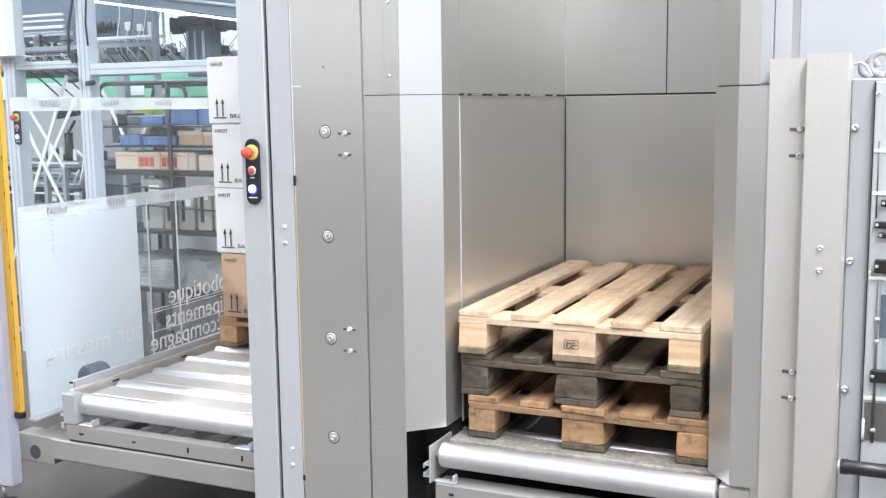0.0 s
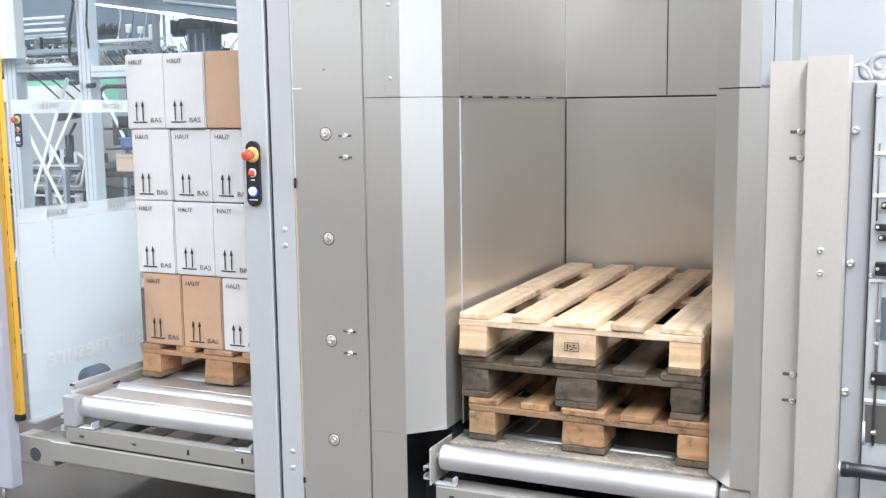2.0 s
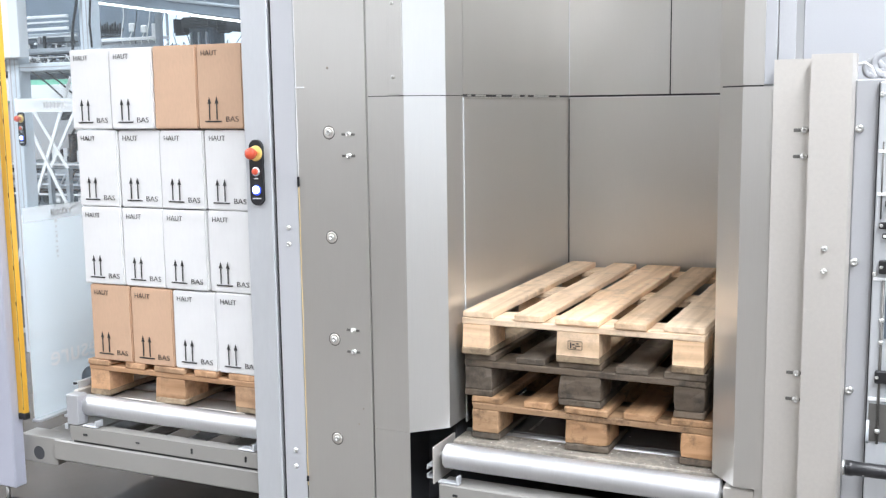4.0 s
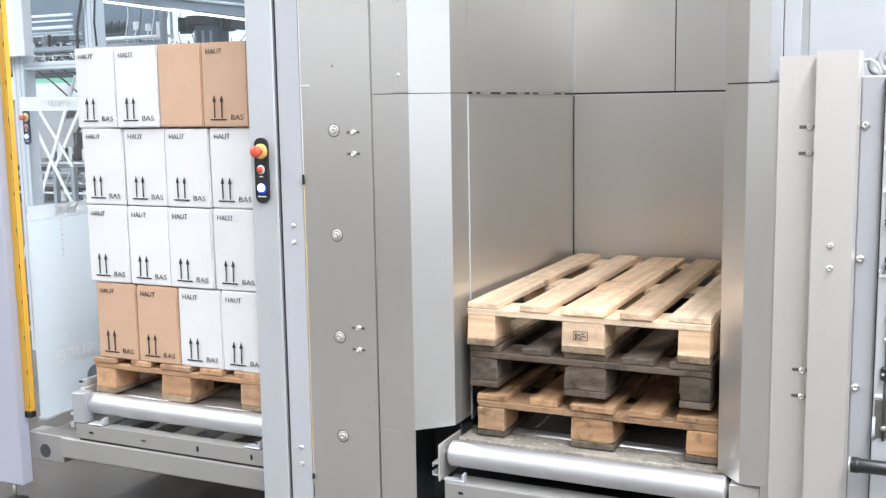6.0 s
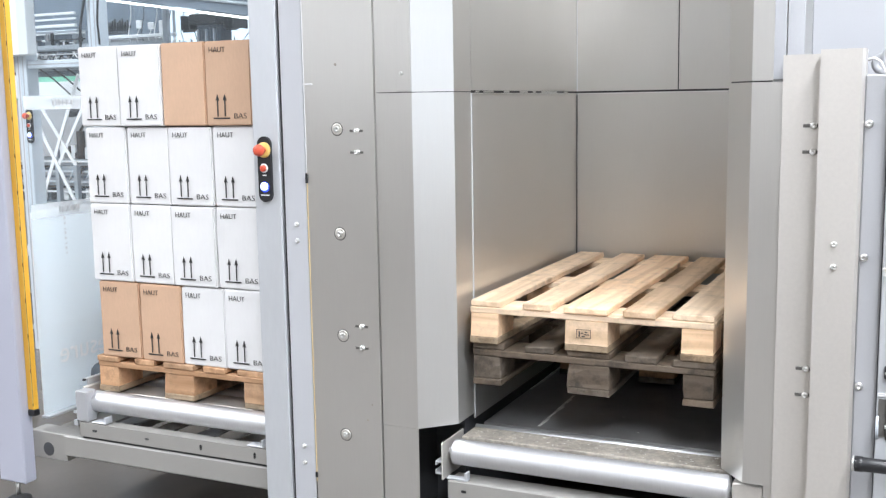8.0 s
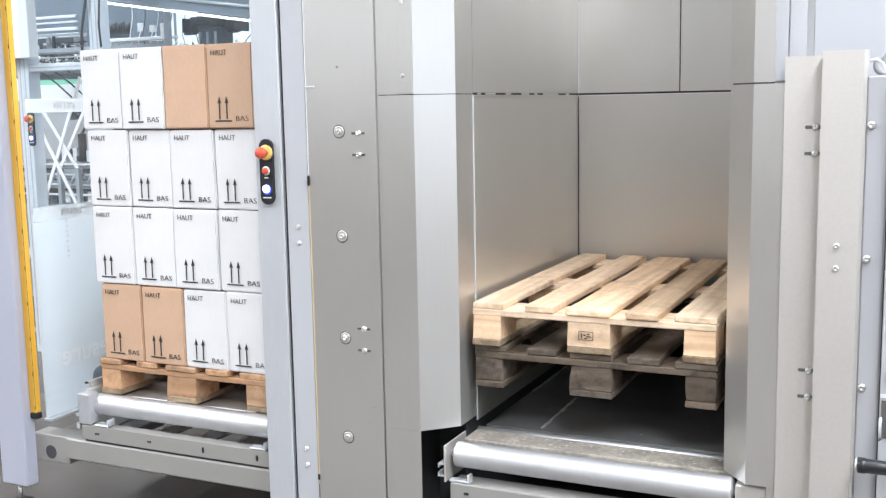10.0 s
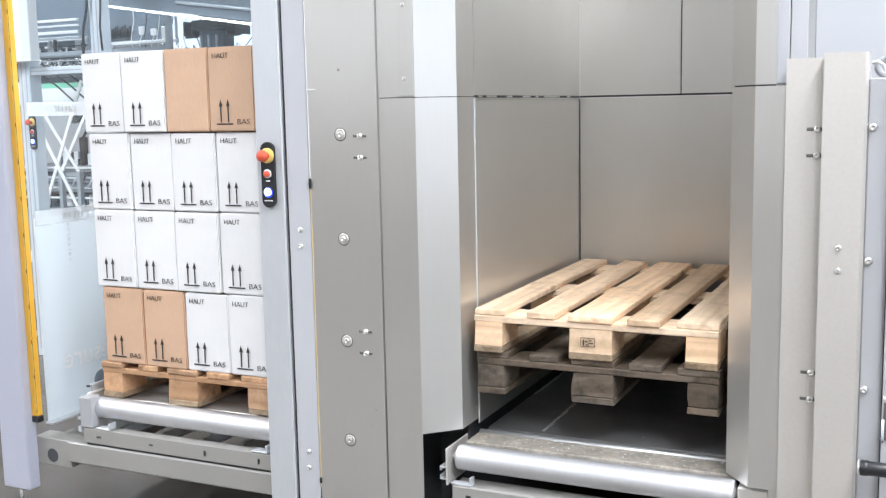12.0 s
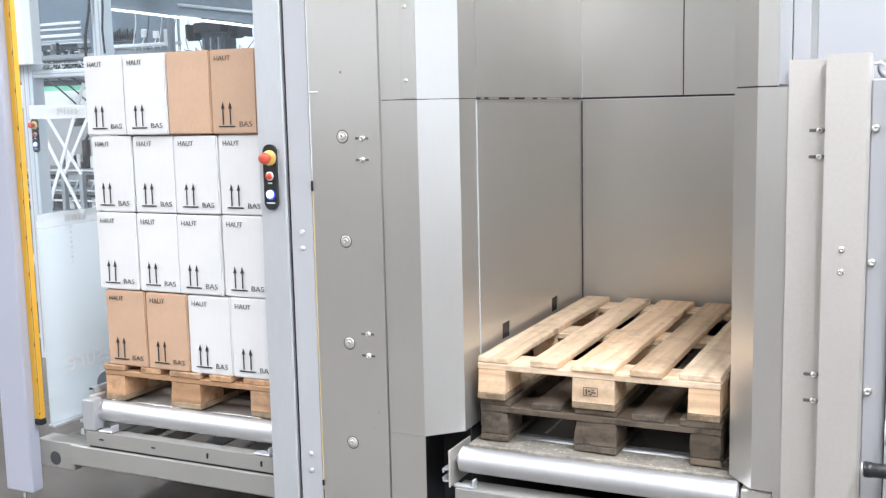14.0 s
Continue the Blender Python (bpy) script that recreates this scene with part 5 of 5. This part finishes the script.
        part("cable", tube([(x - 0.5, 3.6, 2.0), (x - 0.2, 3.55, 1.85), (x + 0.05, 3.5, 1.70), (x + 0.12, 3.55, 1.62)], 0.007), BLACK, q, "", True)
    # white cross braces
    for y, ends in ((2.35, (((-4.52, 1.84), (-3.502, 0.05)), ((-3.932, 1.84), (-4.778, 0.05)))), (3.03, (((-4.284, 1.84), (-4.058, 1.42)), ((-3.621, 1.8), (-3.889, 1.42)))), (2.9, (((-4.942, 1.75), (-4.538, 1.18)), ((-4.388, 1.7), (-4.723, 1.18))))):
        g = thing("cross_brace", (ends[0][1][0], y, ends[0][1][1]), "white crossed flat steel braces", "brace", "white braces")
        for k, ((xa, za), (xb, zb)) in enumerate(ends):
            d = Vector((xb - xa, 0, zb - za))
            bm = bmesh.new()
            mm = Matrix.Translation(((xa + xb) / 2, y + 0.012 * k, (za + zb) / 2)) @ d.to_track_quat("Z", "Y").to_matrix().to_4x4()
            wide = abs((mm.to_3x3() @ Vector((1, 0, 0))).y) < 0.5
            bmesh.ops.create_cube(bm, size=1, matrix=mm @ Matrix.Diagonal((0.026, 0.008, d.length, 1) if wide else (0.008, 0.026, d.length, 1)))
            part("strap", bm, FILM_WHITE, g)
            part("foot_plate", box(xb - 0.018, xb + 0.018, y - 0.012, y + 0.03, 0.0, zb, 0.003), ALU_CELL, g)
        part("tie_bar", box(min(e[1][0] for e in ends), max(e[1][0] for e in ends), y + 0.031, y + 0.05, ends[0][1][1] - 0.04, ends[0][1][1] - 0.01), ALU_CELL, g)



cell()


def cart():
    g = thing("shelf_cart", (-3.25, 2.7, 0), "black tubular shelf cart with loaded shelves", "cart")
    x0, x1, y0, y1 = -3.72, -2.50, 2.42, 2.98
    for y in (y0, y1):
        part("end_frame", tube([(x0, y, 0.12), (x0, y, 1.70), (x0 + 0.02, y, 1.755), (x0 + 0.07, y, 1.78), (x1 - 0.07, y, 1.78), (x1 - 0.02, y, 1.755), (x1, y, 1.70), (x1, y, 0.12)], 0.016), BLACK_STEEL, g, "", True)
    for x in (-3.13,):
        part("upright", tube([(x, y0, 0.4), (x, y0, 1.78)], 0.016), BLACK_STEEL, g, "", True)
    for z, h in ((0.40, 0.03), (0.80, 0.03), (1.20, 0.035), (1.365, 0.012), (1.50, 0.014)):
        part("shelf", box(x0 + 0.017, x1 - 0.017, y0 + 0.01, y1 - 0.01, z - h, z, 0.004), BLACK_STEEL, g)
    part("inner_hoop", tube([(-3.34, y1 - 0.1, 1.505), (-3.34, y1 - 0.1, 1.70), (-3.36, y1 - 0.1, 1.75), (-3.41, y1 - 0.1, 1.77), (-3.70, y1 - 0.1, 1.77)], 0.014), BLACK_STEEL, g, "", True)
    for z in (1.10, 0.98):
        part("stay", rod((x0, y0, z), (x1, y0, z - 0.05), 0.006), BLACK_STEEL, g, "", True)
    for x in (x0, x1):
        for y in (y0, y1):
            part("castor", lathe(((0.03, -0.015), (0.06, -0.012), (0.06, 0.012), (0.03, 0.015)), (x, y, 0.06), (0, 1, 0)), RUBBER, g, "", True)
    # goods on the shelves
    def item(name, a, b, c, d, e, f, mat, label, cat):
        o = thing(name, ((a + b) / 2, (c + d) / 2, e), label, cat, "goods on the cart")
        body = part("body", box(a, b, c, d, e + 0.0005, f, 0.006), mat, o)
        return o, body
    for a, b, printed in ((-3.63, -3.435, 0), (-3.43, -3.245, 1), (-3.24, -3.015, 1), (-3.01, -2.955, 0), (-2.93, -2.74, 0), (-2.735, -2.54, 0)):
        o, body = item("parts_carton", a, b, 2.45, 2.75, 1.20, 1.322 if a < -2.94 else 1.305, CARTON_PALE, "pale brown carton with red print on cart shelf" if printed else "pale brown taped carton on cart shelf", "carton")
        part("tape", box(a + 0.01, b - 0.01, 2.4485, 2.4495, 1.292, 1.303), CARTON_BROWN, body)
        if printed:
            for k in range(3):
                part("print_block", box(a + 0.012 + k * 0.044, a + 0.049 + k * 0.044, 2.4475, 2.4484, 1.225, 1.287), INK_RED, body)
    for a, b, h in ((-3.10, -2.90, 0.092), (-2.895, -2.70, 0.085), (-2.69, -2.55, 0.09)):
        o, body = item("parts_carton", a, b, 2.47, 2.70, 1.365, 1.365 + h, CARTON_BROWN, "brown open carton on cart shelf", "carton")
        part("flap", box(a + 0.004, b - 0.004, 2.462, 2.4695, 1.365 + h - 0.022, 1.365 + h + 0.006), CARTON_PALE, body)
    for a, b, c, e, h in ((-3.40, -3.215, 2.46, 1.50, 0.062), (-3.205, -2.945, 2.47, 1.50, 0.108), (-2.92, -2.56, 2.46, 1.50, 0.112), (-3.60, -3.43, 2.47, 1.365, 0.068), (-3.42, -3.14, 2.50, 1.365, 0.058)):
        o, body = item("storage_crate", a, b, c, c + 0.2, e, e + h, BLUE_CRATE, "blue plastic storage crate on cart shelf", "crate")
        part("rim", box(a - 0.006, b + 0.006, c - 0.006, c + 0.206, e + h - 0.014, e + h + 0.002, 0.003), BLUE_CRATE, o)
        for k in range(3):
            part("rib", box(a + 0.02 + k * (b - a - 0.05) / 2, a + 0.03 + k * (b - a - 0.05) / 2, c - 0.004, c - 0.0005, e + 0.004, e + h - 0.016), BLUE_CRATE, o)
    item("tool_case", -3.64, -3.56, 2.5, 2.7, 1.50, 1.58, BLACK, "small black case on cart shelf", "case")
    item("tool_case", -3.525, -3.415, 2.47, 2.6, 1.50, 1.565, PAINT_SLATE, "dark grey tool case on cart shelf", "case")
    item("lime_bin", -3.70, -3.60, 2.75, 2.95, 1.50, 1.68, LIME, "lime green plastic bin on cart shelf", "bin")
    item("lime_bin", -3.58, -3.25, 2.8, 2.95, 1.50, 1.64, LIME, "lime green plastic bin on cart shelf", "bin")
    item("grey_tray", -3.55, -3.33, 2.72, 2.95, 1.365, 1.47, PAINT_MID, "grey plastic tray on cart shelf", "tray")
    for a, b, f in ((-3.12, -2.99, 1.05), (-2.965, -2.85, 1.10), (-2.83, -2.70, 1.04), (-2.68, -2.55, 1.09), (-3.42, -3.25, 1.14), (-3.24, -3.15, 1.0)):
        o, body = item("equipment_box", a, b, 2.46, 2.72, 0.80, f, PAINT_GREY, "beige grey equipment box on cart shelf", "box")
        part("slot_panel", box(a + 0.03, a + 0.055, 2.4535, 2.4595, 0.86, f - 0.05, 0.002), BLACK, body)
        part("display", box(a + 0.065, b - 0.02, 2.4535, 2.4595, f - 0.09, f - 0.04, 0.002), PAINT_WHITE, body)
    o = thing("wrapped_bundle", (-3.1, 2.68, 0.4), "crumpled clear plastic wrapped bundle on low shelf", "bundle", "goods on the cart")
    b = box(-3.6, -2.6, 2.47, 2.92, 0.4005, 0.60)
    bmesh.ops.subdivide_edges(b, edges=b.edges[:], cuts=8, use_grid_fill=True)
    for v in b.verts:
        if v.co.z > 0.41:
            v.co += noise.noise_vector(v.co * 7) * 0.05
    part("wrap", b, FOIL, o)


cart()


def far_posters():
    g = thing("work_bench", (-2.6, 4.6, 0), "grey work bench with cupboard beneath", "bench")
    part("top", box(-3.6, -2.1, 4.4, 5.0, 0.86, 0.90, 0.004), PAINT_MID, g)
    for x in (-3.55, -2.15):
        part("leg", box(x - 0.03, x + 0.03, 4.45, 4.95, 0, 0.859, 0.004), ALU, g)
    part("cupboard", box(-3.4, -2.4, 4.5, 4.95, 0.1, 0.859, 0.004), PAINT_MID, g)


far_posters()


# ---- how the load, the stack and the rollers move ----
def motions():
    def load_y(t):
        if t <= 3.12:
            return 0.845 - 0.2735 * t
        u = min(1.0, (t - 3.12) / 0.16)
        return 0.845 - 0.2735 * 3.12 - 0.2735 * 0.16 * (u - u * u / 2)
    times_load = [0, 0.5, 1, 1.5, 2, 2.5, 3.0, 3.12, 3.16, 3.2, 3.24, 3.28, 3.4, 14]
    base = Vector((-1.612, 0, ZL))
    rows = [(t, Vector((base.x, load_y(t), base.z))) for t in times_load]
    walk(PALLET_LOAD, [(t, Matrix.Translation(p)) for t, p in rows])
    for g, at in LOAD:
        walk(g, [(t, Matrix.Translation(p + Vector(at))) for t, p in rows])
    # stack: two pallets are lifted, the lowest is drawn off, then they are set down
    lift = ((0, 0), (5.5, 0), (5.65, 0.003), (5.85, 0.018), (6.0, 0.0225), (6.3, 0.0245), (11.4, 0.0245), (11.75, 0.0225), (11.9, 0.0195), (12.0, 0.012), (12.5, -0.040), (13.0, -0.091), (13.4, -0.132), (13.5, -0.140), (13.6, -0.1435), (13.7, -0.1435), (14, -0.1435))
    walk(PALLET_TOP, [(t, pose(0.002, 0, 0.4985 + 0.288 + z)) for t, z in lift])
    walk(PALLET_MID, [(t, pose(0.006, 0.004, 0.4985 + 0.144 - 0.0005 + z)) for t, z in lift])
    def low_y(t):
        return 0.0 if t < 6.0 else 0.245 * ((t - 6.0) ** 2 / 0.3 if t < 6.15 else t - 6.075) + 0.9 * max(0.0, min(t, 10.4) - 7.6) - 0.245 * max(0.0, t - 10.4)
    low_times = [0, 5.9, 6.0, 6.05, 6.1, 6.15, 6.5, 7, 7.55, 7.6, 7.65, 8, 9, 10, 10.4, 10.5, 10.6, 14]
    walk(PALLET_LOW, [(t, pose(0.031, low_y(t), 0.4985 - 0.001)) for t in low_times])
    # rollers turn with what they carry
    def turn(ob, way, ts):
        at = ob.location.copy()
        rows = []
        for t in ts:
            rows.append((t, Matrix.Translation(at) @ Matrix.Rotation(way(t) / 0.042, 4, "X")))
        walk(ob, rows)
    ts = [k * 0.15 for k in range(24)] + [14]
    for r in ROLLERS_LEFT:
        turn(r, lambda t: load_y(0) - load_y(t) if t < 3.5 else load_y(0) - load_y(3.6), ts)


motions()
